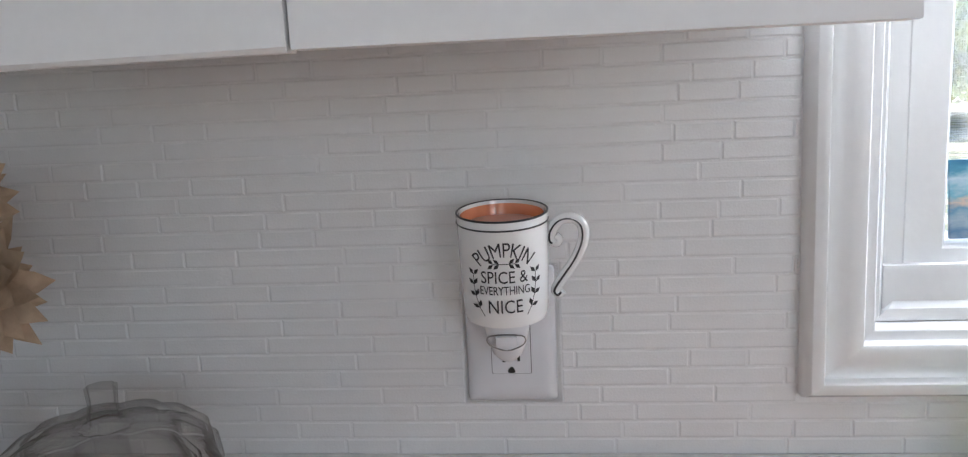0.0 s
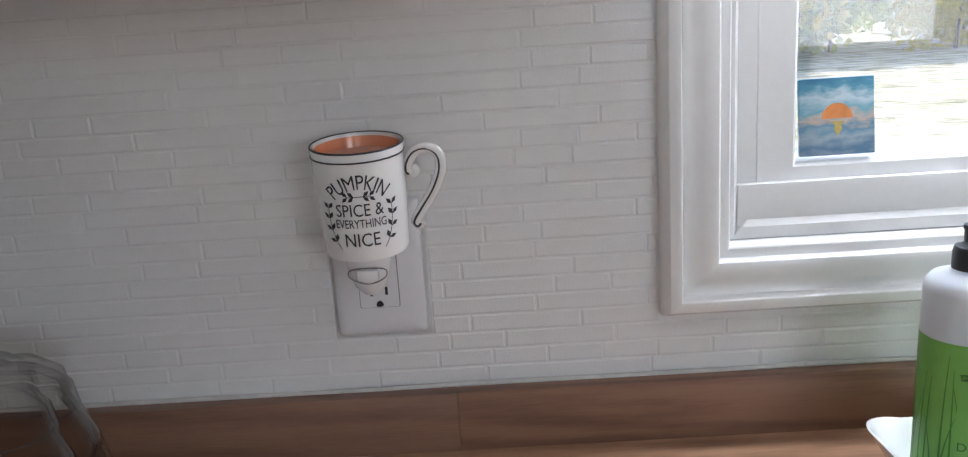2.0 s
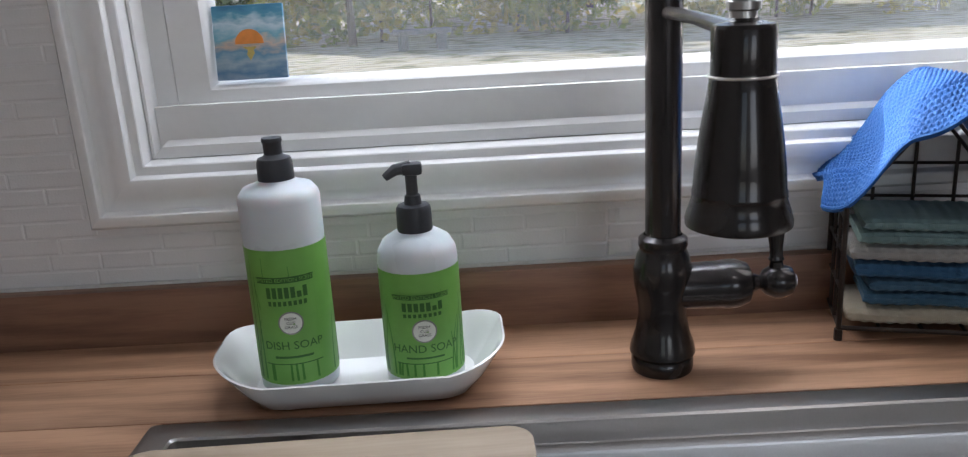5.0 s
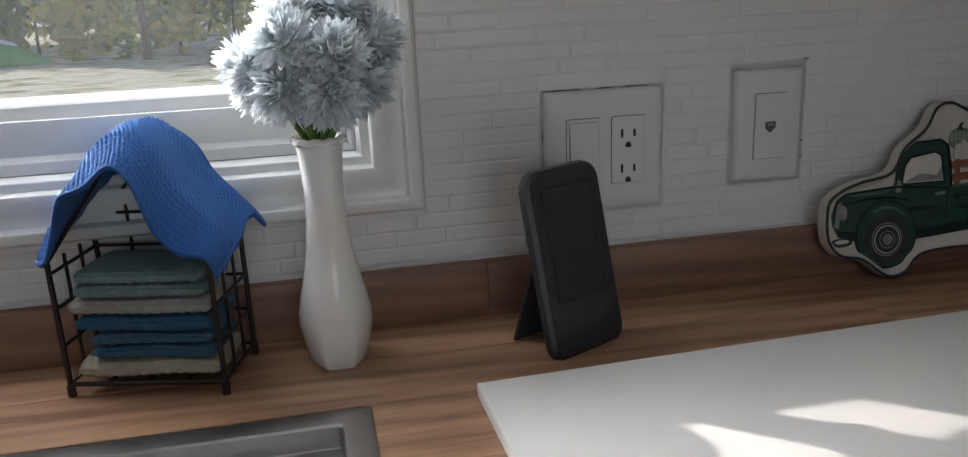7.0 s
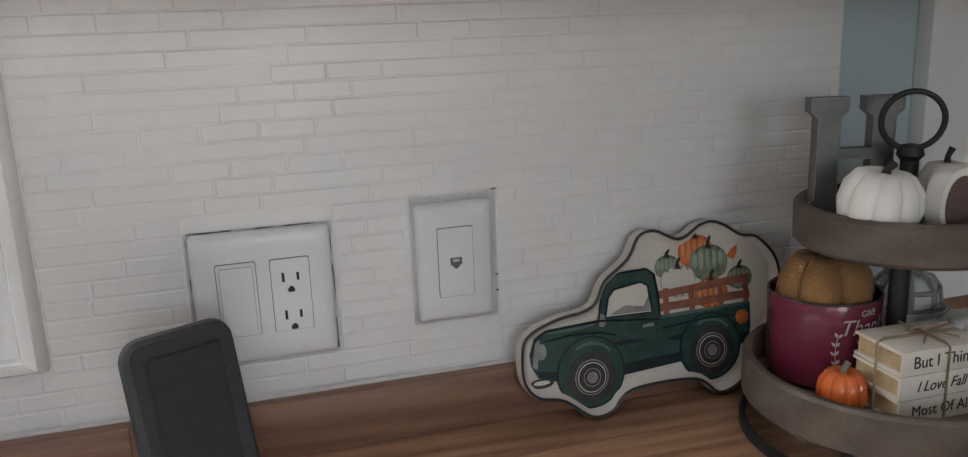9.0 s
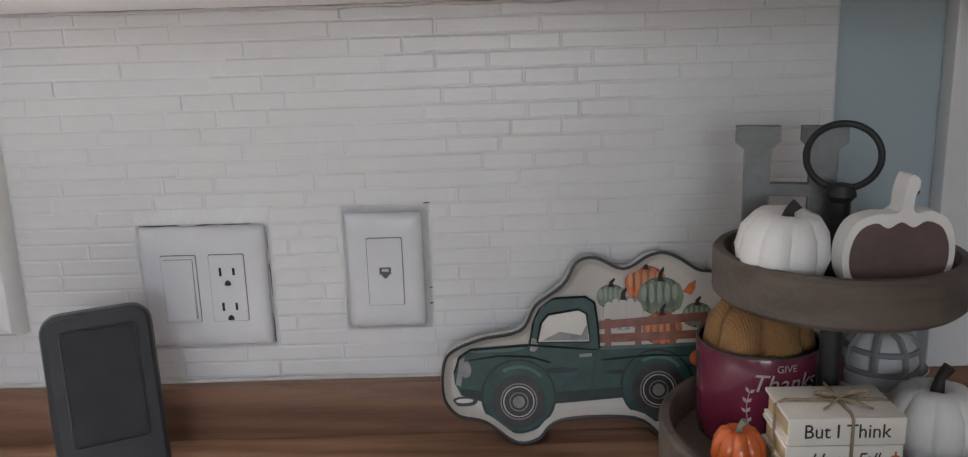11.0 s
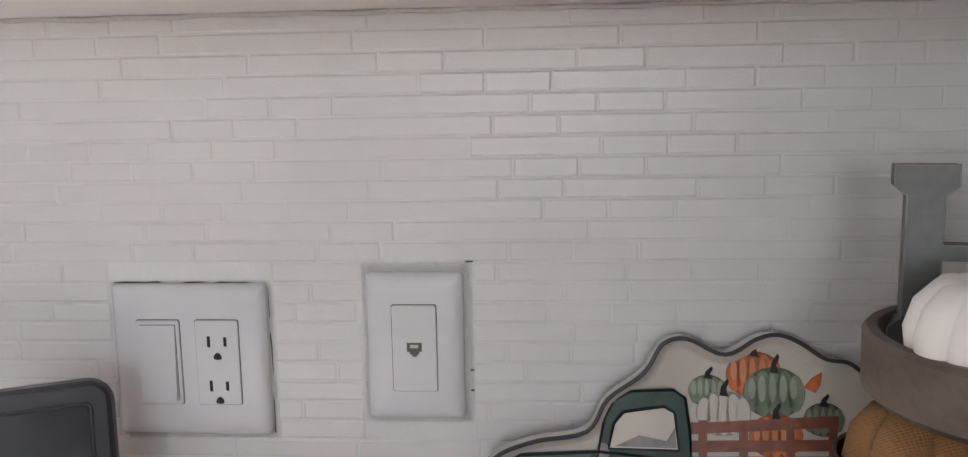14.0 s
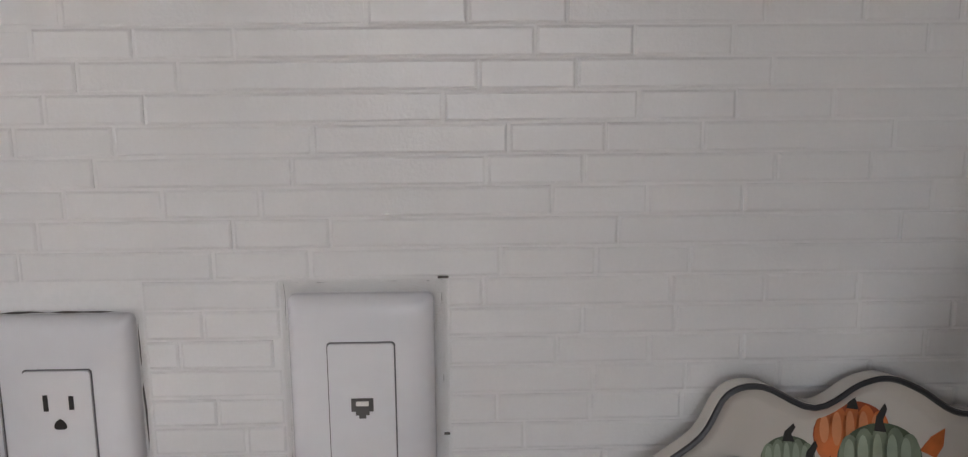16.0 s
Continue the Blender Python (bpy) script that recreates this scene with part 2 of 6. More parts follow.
M_ORANGE_DK = material("burnt_orange_glaze", (0.34, 0.07, 0.02), 0.4, vary=0.35, scale=70)
M_ORANGE_LT = material("pale_orange_glaze", (0.66, 0.26, 0.11), 0.4, vary=0.25, scale=70)
M_SAGE_DK = material("dark_sage_glaze", (0.085, 0.11, 0.065), 0.4, vary=0.35, scale=70)
M_SAGE_LT = material("pale_sage_glaze", (0.31, 0.36, 0.27), 0.4, vary=0.25, scale=70)
M_REDWOOD = material("red_brown_glaze", (0.26, 0.10, 0.065), 0.4, vary=0.4, scale=70)
M_TRAYWOOD = wood_material("grey_brown_tray_wood", (0.13, 0.10, 0.078), (0.07, 0.052, 0.040), 0.6, coat=0.0)
M_IRON = material("black_iron", (0.035, 0.035, 0.036), 0.5, 0.5, vary=0.2, scale=40)
M_ZINC = material("galvanised_zinc", (0.17, 0.175, 0.17), 0.5, 0.55, vary=0.25, scale=28, bump=0.05, bump_scale=150)
M_WHITEPUMP = material("matt_white_pumpkin", (0.76, 0.745, 0.71), 0.55, vary=0.04, scale=20, bump=0.06, bump_scale=150)
M_DARKSTEM = material("dark_stem", (0.03, 0.027, 0.024), 0.7, vary=0.2, scale=60, bump=0.3)
M_ROSEWOOD = material("brown_painted_wood", (0.13, 0.085, 0.075), 0.6, vary=0.15, scale=30, bump=0.15, bump_scale=120)
M_BURGUNDY = material("burgundy_glaze", (0.14, 0.018, 0.04), 0.22, vary=0.08, scale=20, coat=0.4)
M_PRINT = material("silver_print", (0.42, 0.37, 0.37), 0.4)
M_MUSTARD = knit_material("mustard_knit", (0.29, 0.15, 0.055), 0.0032, 0.3)
M_PLAID = material("grey_white_plaid", (0.68, 0.68, 0.66), 0.85, vary=0.05, scale=40)
M_PLAIDDARK = material("grey_plaid_band", (0.30, 0.30, 0.30), 0.85, vary=0.05, scale=60)
M_BOOK = material("cream_book_paint", (0.72, 0.68, 0.60), 0.6, vary=0.05, scale=20, bump=0.1, bump_scale=150)
M_PAGES = material("tan_page_edge", (0.50, 0.38, 0.22), 0.8, vary=0.2, scale=90)
M_TWINE = material("jute_twine", (0.30, 0.22, 0.14), 0.9, vary=0.3, scale=200, bump=0.5, bump_scale=600)
M_BLUE = knit_material("bright_blue_knit", (0.018, 0.095, 0.30), 0.0016, 0.3)
M_SAGEKNIT = knit_material("sage_knit", (0.155, 0.235, 0.235), 0.0020, 0.25)
M_GREYKNIT = knit_material("pale_grey_knit", (0.31, 0.295, 0.275), 0.0020, 0.25)
M_BLUEKNIT = knit_material("deep_blue_knit", (0.025, 0.085, 0.165), 0.0020, 0.25)
M_NAVYKNIT = knit_material("grey_navy_knit", (0.045, 0.11, 0.17), 0.0020, 0.25)
M_SLATEKNIT = knit_material("slate_blue_knit", (0.035, 0.095, 0.15), 0.0020, 0.25)
M_BEIGEKNIT = knit_material("beige_knit", (0.37, 0.325, 0.245), 0.0020, 0.25)


def thin_glass(name, tint):
    """Thin blown glass: clear face on, glossy towards its edges."""
    m = bpy.data.materials.new(name)
    m.use_nodes = True
    nt = m.node_tree
    clear, shine = nt.nodes.new("ShaderNodeBsdfTransparent"), nt.nodes.new("ShaderNodeBsdfGlossy")
    clear.inputs["Color"].default_value = (*tint, 1)
    shine.inputs["Roughness"].default_value, shine.inputs["Color"].default_value = 0.05, (0.55, 0.54, 0.53, 1)
    facing = nt.nodes.new("ShaderNodeLayerWeight")
    facing.inputs["Blend"].default_value = 0.5
    edge = nt.nodes.new("ShaderNodeMath")
    edge.operation = "POWER"
    edge.inputs[1].default_value = 2.6
    nt.links.new(facing.outputs["Facing"], edge.inputs[0])
    mix = nt.nodes.new("ShaderNodeMixShader")
    nt.links.new(edge.outputs[0], mix.inputs[0])
    nt.links.new(clear.outputs[0], mix.inputs[1])
    nt.links.new(shine.outputs[0], mix.inputs[2])
    nt.links.new(mix.outputs[0], nt.nodes["Material Output"].inputs["Surface"])
    return m


M_JAR = thin_glass("thin_clear_glass", (0.965, 0.96, 0.955))
M_INSERTGAP = material("narrow_grey_gap", (0.16, 0.16, 0.16), 0.7)
M_JACK = material("grey_jack_socket", (0.10, 0.095, 0.09), 0.6)


# ---- mesh helpers ----
def part(name, bm, mat, parent=None, label="", smooth=35):
    """Links a bmesh as one mesh object under a thing or a part."""
    me = bpy.data.meshes.new(name)
    bmesh.ops.recalc_face_normals(bm, faces=bm.faces)
    bm.to_mesh(me)
    bm.free()
    if smooth:
        me.shade_smooth()
        me.set_sharp_from_angle(angle=radians(smooth))
    for one in mat if isinstance(mat, (list, tuple)) else [mat]:
        me.materials.append(one)
    ob = new(name, me)
    ob.parent = parent
    if label:
        ob["label"] = label
    return ob


def thing(name, m, label, category, group="", kind=""):
    ob = new(name)
    ob.empty_display_size = 0.02
    ob.matrix_world = m
    return tagged(ob, label, category, group, kind)


def box(x0, x1, y0, y1, z0, z1, bevel=0.0, bm=None, segments=2, m=None):
    bm = bm or bmesh.new()
    c = Matrix.LocRotScale(((x0 + x1) / 2, (y0 + y1) / 2, (z0 + z1) / 2), None, (abs(x1 - x0), abs(y1 - y0), abs(z1 - z0)))
    made = bmesh.ops.create_cube(bm, size=1, matrix=c)["verts"]
    if bevel:
        edges = {e for v in made for e in v.link_edges}
        out = bmesh.ops.bevel(bm, geom=list(edges), offset=bevel, segments=segments, affect="EDGES", profile=0.6)
        made = list({v for f in out["faces"] for v in f.verts} | {v for v in made if v.is_valid})
    if m:
        bmesh.ops.transform(bm, matrix=m, verts=made)
    return bm


def lathe(profile, seg=32, bm=None, wobble=None):
    """A turned form from (radius, height) pairs; wobble(angle, i) scales a radius."""
    bm = bm or bmesh.new()
    rings = []
    for i, (r, z) in enumerate(profile):
        if r < 1e-6:
            rings.append([bm.verts.new((0, 0, z))])
            continue
        ring = []
        for k in range(seg):
            a = 2 * math.pi * k / seg
            s = wobble(a, i) if wobble else 1
            ring.append(bm.verts.new((r * s * math.cos(a), r * s * math.sin(a), z)))
        rings.append(ring)
    for a, b in zip(rings, rings[1:]):
        for k in range(seg):
            n = (k + 1) % seg
            if len(a) == 1 and len(b) > 1:
                bm.faces.new((a[0], b[k], b[n]))
            elif len(b) == 1 and len(a) > 1:
                bm.faces.new((a[k], a[n], b[0]))
            elif len(a) > 1:
                bm.faces.new((a[k], a[n], b[n], b[k]))
    return bm


def tube(points, radius, seg=8, bm=None, closed=False):
    """A round rod along points; radius may be a list."""
    bm = bm or bmesh.new()
    pts = [Vector(p) for p in points]
    rad = radius if isinstance(radius, (list, tuple)) else [radius] * len(pts)
    rings, side = [], None
    for i, p in enumerate(pts):
        a = pts[i - 1] if i or closed else p
        b = pts[(i + 1) % len(pts)] if i + 1 < len(pts) or closed else p
        way = (b - a).normalized()
        if side is None:
            side = way.orthogonal().normalized()
        side = (side - way * side.dot(way)).normalized()
        up = way.cross(side)
        rings.append([bm.verts.new(p + (side * math.cos(t) + up * math.sin(t)) * rad[i]) for t in (2 * math.pi * k / seg for k in range(seg))])
    for a, b in zip(rings, rings[1:] + rings[:1] if closed else rings[1:]):
        for k in range(seg):
            bm.faces.new((a[k], a[(k + 1) % seg], b[(k + 1) % seg], b[k]))
    if not closed:
        bm.faces.new(rings[0])
        bm.faces.new(rings[-1])
    return bm


def rounded(points, steps=5, closed=True):
    """A smooth curve through a few control points."""
    pts, out, n = [Vector(p) for p in points], [], len(points)
    for i in range(n if closed else n - 1):
        p0, p1, p2, p3 = (pts[(i + k) % n] if closed else pts[min(max(i + k, 0), n - 1)] for k in (-1, 0, 1, 2))
        for s in range(steps):
            t = s / steps
            out.append(0.5 * (2 * p1 + (p2 - p0) * t + (2 * p0 - 5 * p1 + 4 * p2 - p3) * t * t + (3 * p1 - p0 - 3 * p2 + p3) * t ** 3))
    return out if closed else out + [pts[-1]]


def slab(outline, y0, y1, bm=None, dome=0.0):
    """A flat form cut along an outline in x and z, from y0 (front) to y1 (back)."""
    bm = bm or bmesh.new()
    front = [bm.verts.new((p[0], y0, p[1])) for p in outline]
    back = [bm.verts.new((p[0], y1, p[1])) for p in outline]
    n = len(outline)
    bm.faces.new(front)
    bm.faces.new(back)
    for k in range(n):
        bm.faces.new((front[k], front[(k + 1) % n], back[(k + 1) % n], back[k]))
    return bm


def disc(cx, cz, r, n=24, rz=None):
    return [(cx + r * math.cos(2 * math.pi * k / n), cz + (rz or r) * math.sin(2 * math.pi * k / n)) for k in range(n)]


def rounded_rect(w, h, r, n=5):
    out = []
    for cx, cy, a0 in ((w / 2 - r, h / 2 - r, 0), (-w / 2 + r, h / 2 - r, 90), (-w / 2 + r, -h / 2 + r, 180), (w / 2 - r, -h / 2 + r, 270)):
        for k in range(n + 1):
            a = radians(a0 + 90 * k / n)
            out.append((cx + r * math.cos(a), cy + r * math.sin(a)))
    return out


def writing(text, size, thick=0.0003, arc=None, shear=0.0):
    """Letters standing in x and z round their middle, facing -y; arc bends their line upwards to that radius."""
    cu = bpy.data.curves.new("letters", "FONT")
    cu.body, cu.size, cu.align_x, cu.align_y, cu.extrude, cu.shear = text, size, "CENTER", "CENTER", thick, shear
    cu.resolution_u = 3
    ob = bpy.data.objects.new("letters", cu)
    me = bpy.data.meshes.new_from_object(ob)
    bm = bmesh.new()
    bm.from_mesh(me)
    bpy.data.objects.remove(ob)
    for v in bm.verts:
        x, y, z = v.co
        if arc:
            a = x / arc
            x, y = (arc + y) * math.sin(a), (arc + y) * math.cos(a) - arc
        v.co = (x, -z, y)
    return bm


def moved(bm, m):
    bmesh.ops.transform(bm, matrix=m, verts=bm.verts)
    return bm


def wrap(bm, radius, z=0.0, turn=0.0, proud=0.0002):
    """Lays a flat form (x, z) on an upright cylinder, its middle facing -y turned by some degrees."""
    for v in bm.verts:
        a = v.co.x / radius - math.pi / 2 + radians(turn)
        r = radius + proud - v.co.y
        v.co = (r * math.cos(a), r * math.sin(a), v.co.z + z)
    return bm

# ---- the setting ----
CZ = 0.918            # top of the counter
XL, XR = -2.05, 2.6   # side walls
YB = -3.2             # rear wall
TILE_END = 0.463
WX0, WX1, WZ0, WZ1 = -1.292, -0.318, 1.031, 1.98  # outer edges of the window casing
GX0, GX1, GZ0, GZ1 = WX0 + 0.1235, WX1 - 0.1235, WZ0 + 0.1235, WZ1 - 0.1235


def structure(name, bm, mat, label, category, smooth=35):
    return tagged(part(name, bm, mat, None, "", smooth), label, category, "", "structure")


def wall_with_hole(x0, x1, z0, z1, hx0, hx1, hz0, hz1, y0, y1):
    bm = bmesh.new()
    for a, b, c, d in ((x0, hx0, z0, z1), (hx1, x1, z0, z1), (hx0, hx1, z0, hz0), (hx0, hx1, hz1, z1)):
        if b > a and d > c:
            box(a, b, y0, y1, c, d, bm=bm)
    return bm


structure("floor", box(XL, XR, YB, 0.16, -0.06, 0.0), M_FLOOR, "brown wooden kitchen floor", "floor", 0)
structure("ceiling", box(XL, XR, YB, 0.16, 2.40, 2.46), M_CEIL, "flat white painted kitchen ceiling", "ceiling", 0)
structure("wall_west", box(XL - 0.1, XL, YB, 0.16, 0, 2.40), M_ROOM, "off-white painted kitchen side wall", "wall", 0)
structure("wall_east", box(XR, XR + 0.1, YB, 0.16, 0, 2.40), M_ROOM, "off-white painted far side wall", "wall", 0)
# unseen rear wall; both openings are added to go with the fill lamps
rear = wall_with_hole(XL, -0.6, 0, 2.40, -1.62, -0.88, 1.04, 1.88, YB - 0.1, YB)
for a, b, c, d in ((-0.6, -0.32, 0, 2.40), (0.62, XR, 0, 2.40), (-0.32, 0.62, 0, 1.04), (-0.32, 0.62, 1.88, 2.40)):
    box(a, b, YB - 0.1, YB, c, d, bm=rear)
structure("wall_south", rear, M_ROOM, "off-white unseen rear wall with two openings added behind the fill lamps", "wall", 0)
wall_north = structure("wall_north", wall_with_hole(XL, TILE_END, 0, 2.40, WX0 + 0.06, WX1 - 0.06, WZ0 + 0.06, WZ1 - 0.06, 0.0008, 0.16), M_GROUT,
                       "white painted wall covered with thin brick-shaped tiles", "wall", 0)
structure("wall_blue", box(TILE_END, XR, 0.006, 0.16, 0, 2.40), M_WALL, "pale grey-blue painted wall beside the tiles", "wall", 0)
trim_1 = structure("trim_1", box(0.562, 0.66, -0.016, 0.006, 0, 2.1, 0.003), M_TRIM, "white painted upright door casing on the blue wall", "trim")


def mitred(x0, x1, z0, z1, profile, side):
    """One mitred side of a rectangular frame; profile: (inset from the outer edge, y)."""
    bm = bmesh.new()
    ends = []
    for end in (0, 1):
        row = []
        for d, y in profile:
            c = [(x0 + d, z0 + d), (x1 - d, z0 + d), (x1 - d, z1 - d), (x0 + d, z1 - d)]
            p = c[(side + end) % 4]
            row.append(bm.verts.new((p[0], y, p[1])))
        ends.append(row)
    n = len(profile)
    for k in range(n):
        bm.faces.new((ends[0][k], ends[0][(k + 1) % n], ends[1][(k + 1) % n], ends[1][k]))
    bm.faces.new(ends[0])
    bm.faces.new(ends[1])
    return bm


window_1 = thing("window_1", pose(0, 0, 0), "white sash window with moulded casing over the sink", "window", "", "structure")
CASING = [(0, 0.003), (0, -0.009), (0.0020, -0.0165), (0.0055, -0.0215), (0.0100, -0.0235), (0.0145, -0.0235), (0.0156, -0.0225), (0.0178, -0.0155), (0.0205, -0.0148), (0.0245, -0.0145), (0.0285, -0.0158), (0.0325, -0.0182),
          (0.0370, -0.0195), (0.0420, -0.0195), (0.0462, -0.0185), (0.0472, -0.0175), (0.0490, -0.0120), (0.0510, -0.0116), (0.0562, -0.0116), (0.0574, -0.0108), (0.0603, -0.0010), (0.0603, 0.003)]
STOP = [(0.0604, 0.12), (0.0604, 0.0030), (0.0612, 0.0012), (0.0640, 0.0010), (0.0675, 0.0060), (0.0682, 0.0165), (0.0868, 0.0168), (0.0868, 0.12)]
STOP_LOW = [(0.0604, 0.12), (0.0604, 0.0030), (0.0612, 0.0012), (0.0715, 0.0010), (0.0765, 0.0062), (0.0772, 0.12)]
SASH = [(0.0870, 0.05), (0.0870, 0.0172), (0.0880, 0.0162), (0.1180, 0.0164), (0.1205, 0.0185), (0.1235, 0.029), (0.1235, 0.05)]
for side in range(4):
    part("casing", mitred(WX0, WX1, WZ0, WZ1, CASING, side), M_TRIM, window_1, "", 28)
    part("window_frame", mitred(WX0, WX1, WZ0, WZ1, STOP if side else STOP_LOW, side), M_TRIM, window_1)
    part("sash", mitred(WX0, WX1, WZ0, WZ1, SASH, side), M_TRIM, window_1)
part("sill_rail", box(WX0 + 0.0685, WX1 - 0.0685, 0.0066, 0.0160, WZ0 + 0.0700, WZ0 + 0.1070, 0.0010), M_TRIM, window_1)
pane = part("pane", box(GX0 - 0.004, GX1 + 0.004, 0.036, 0.040, GZ0 - 0.004, GZ1 + 0.004), M_CLEAR, window_1)
pane.visible_shadow = False


def screen_material():
    m = bpy.data.materials.new("insect_screen")
    m.use_nodes = True
    nt = m.node_tree
    tc = nt.nodes.new("ShaderNodeTexCoord")
    waves = []
    for axis in ((1, 0, 0), (0, 0, 1)):
        dot = nt.nodes.new("ShaderNodeVectorMath")
        dot.operation = "DOT_PRODUCT"
        dot.inputs[1].default_value = Vector(axis) * (2 * math.pi / 0.0021)
        nt.links.new(tc.outputs["Object"], dot.inputs[0])
        s = nt.nodes.new("ShaderNodeMath")
        s.operation = "SINE"
        nt.links.new(dot.outputs["Value"], s.inputs[0])
        g = nt.nodes.new("ShaderNodeMath")
        g.operation = "GREATER_THAN"
        g.inputs[1].default_value = 0.88
        nt.links.new(s.outputs[0], g.inputs[0])
        waves.append(g.outputs[0])
    mx = nt.nodes.new("ShaderNodeMath")
    mx.operation = "MAXIMUM"
    nt.links.new(waves[0], mx.inputs[0])
    nt.links.new(waves[1], mx.inputs[1])
    k = nt.nodes.new("ShaderNodeMath")
    k.operation = "MULTIPLY"
    k.inputs[1].default_value = 0.36
    nt.links.new(mx.outputs[0], k.inputs[0])
    clear = nt.nodes.new("ShaderNodeBsdfTransparent")
    b = nt.nodes["Principled BSDF"]
    b.inputs["Base Color"].default_value = (0.30, 0.31, 0.32, 1)
    b.inputs["Roughness"].default_value = 0.6
    # pale translucent share added to the wires to lay haze over the yard
    thin = nt.nodes.new("ShaderNodeBsdfTranslucent")
    thin.inputs["Color"].default_value = (0.78, 0.80, 0.82, 1)
    wires = nt.nodes.new("ShaderNodeMixShader")
    wires.inputs[0].default_value = 0.45
    nt.links.new(b.outputs[0], wires.inputs[1])
    nt.links.new(thin.outputs[0], wires.inputs[2])
    mix = nt.nodes.new("ShaderNodeMixShader")
    nt.links.new(k.outputs[0], mix.inputs[0])
    nt.links.new(clear.outputs[0], mix.inputs[1])
    nt.links.new(wires.outputs[0], mix.inputs[2])
    nt.links.new(mix.outputs[0], nt.nodes["Material Output"].inputs["Surface"])
    return m


screen = part("insect_screen", box(GX0 - 0.02, GX1 + 0.02, 0.085, 0.0855, GZ0 - 0.02, GZ1), screen_material(), window_1, "grey fly screen mesh", 0)
screen.visible_shadow = False

part("outer_sill", box(WX0 + 0.07, WX1 - 0.07, 0.0505, 0.094, GZ0 - 0.03, GZ0 - 0.004, 0.003), M_TRIM, window_1, "sunlit white outer sill")

# wooden counter in glued boards round the sink
SX0, SX1, SY0, SY1 = -1.195, -0.392, -0.60, -0.176
counter = thing("counter", pose(0, 0, 0), "oiled oak butcher-block counter with fine joints", "counter", "", "structure")
for x0, x1, y0, y1 in ((XL, -0.62, -0.088, 0.002), (-0.62, 0.75, -0.088, 0.002), (XL, 0.1, SY1 + 0.006, -0.088), (0.1, 0.75, SY1 + 0.006, -0.088),
                       (XL, SX0 + 0.006, -0.30, SY1 + 0.006), (XL, SX0 + 0.006, -0.43, -0.30), (XL, SX0 + 0.006, -0.56, -0.43), (XL, SX0 + 0.006, -0.64, -0.56),
                       (SX1 - 0.006, 0.75, -0.27, SY1 + 0.006), (SX1 - 0.006, 0.75, -0.37, -0.27), (SX1 - 0.006, 0.75, -0.48, -0.37), (SX1 - 0.006, 0.75, -0.64, -0.48),
                       (SX0 + 0.006, SX1 - 0.006, -0.64, SY0 - 0.004)):
    part("board", box(x0, x1, y0, y1, CZ - 0.038, CZ, 0.0006, segments=1), M_COUNTER, counter)
backsplash = thing("backsplash", pose(0, 0, 0), "darker oak upstand strip along the tiled wall", "backsplash", "", "structure")
for x0, x1 in ((XL, -1.473), (-1.473, -0.262), (-0.262, 0.75)):
    part("board", box(x0, x1, -0.0185, 0.0015, CZ, 0.9735, 0.0012, segments=2), M_STRIP, backsplash)
part("caulk_line", tube([(XL + k * 0.1, -0.002, 0.9735 + 0.0008 * math.sin(k * 2.3)) for k in range(26)], 0.003, 6), M_CAULK, backsplash)

base_cabinet = thing("base_cabinet", pose(0, 0, 0), "white painted base cabinet carrying the counter", "cabinet")
part("body", wall_with_hole(XL, 0.72, 0.0, CZ - 0.038, SX0, SX1, 0.45, CZ - 0.038, -0.60, -0.01), M_CABINET, base_cabinet)
part("toe_board", box(XL, 0.72, -0.606, -0.6005, 0.0, 0.09), M_CABINET, base_cabinet)

# wall cabinets
UZ, UZR, UY = 1.3205, 1.3340, -0.31
right_cab = thing("wall_cabinet", pose(0, 0, UZR), "white painted wall cabinet with two doors, hung over the tiles", "cabinet", "wall cabinets")
part("body", box(-0.322, 0.9, UY, -0.0005, 0, 0.72, 0.0015), M_CABINET, right_cab)
for x0, x1 in ((-0.30, 0.030), (0.092, 0.45), (0.51, 0.87)):
    d = part("door", box(x0, x1, UY - 0.019, UY - 0.0005, 0.030, 0.70, 0.003), M_CABINET, right_cab)
    part("panel", box(x0 + 0.06, x1 - 0.06, UY - 0.023, UY - 0.0195, 0.09, 0.64, 0.002), M_CABINET, d)
left_cab = thing("wall_cabinet", pose(0, 0, UZ), "white painted wall cabinet hung beside the sink window", "cabinet", "wall cabinets")
part("body", box(-1.602, -1.332, UY, -0.0005, 0.026, 0.72, 0.0015), M_CABINET, left_cab)
part("face_frame", box(-1.6025, -1.3315, UY - 0.0180, UY - 0.0004, -0.0005, 0.7195, 0.001), M_CABINET, left_cab)
corner_cab = thing("wall_cabinet", pose(0, 0, UZ), "white painted diagonal corner wall cabinet with a plain front", "cabinet", "wall cabinets")
bm = bmesh.new()
loop = [(-1.6035, -0.001), (-1.6035, UY - 0.003), (-1.80, -0.262), (XL + 0.001, -0.20), (XL + 0.001, -0.001)]
low = [bm.verts.new((x, y, 0.026)) for x, y in loop]
top = [bm.verts.new((x, y, 0.72)) for x, y in loop]
bm.faces.new(low), bm.faces.new(top)
for k in range(5):
    bm.faces.new((low[k], low[(k + 1) % 5], top[(k + 1) % 5], top[k]))
part("body", bm, M_CABINET, corner_cab)
bm = bmesh.new()
ends = []
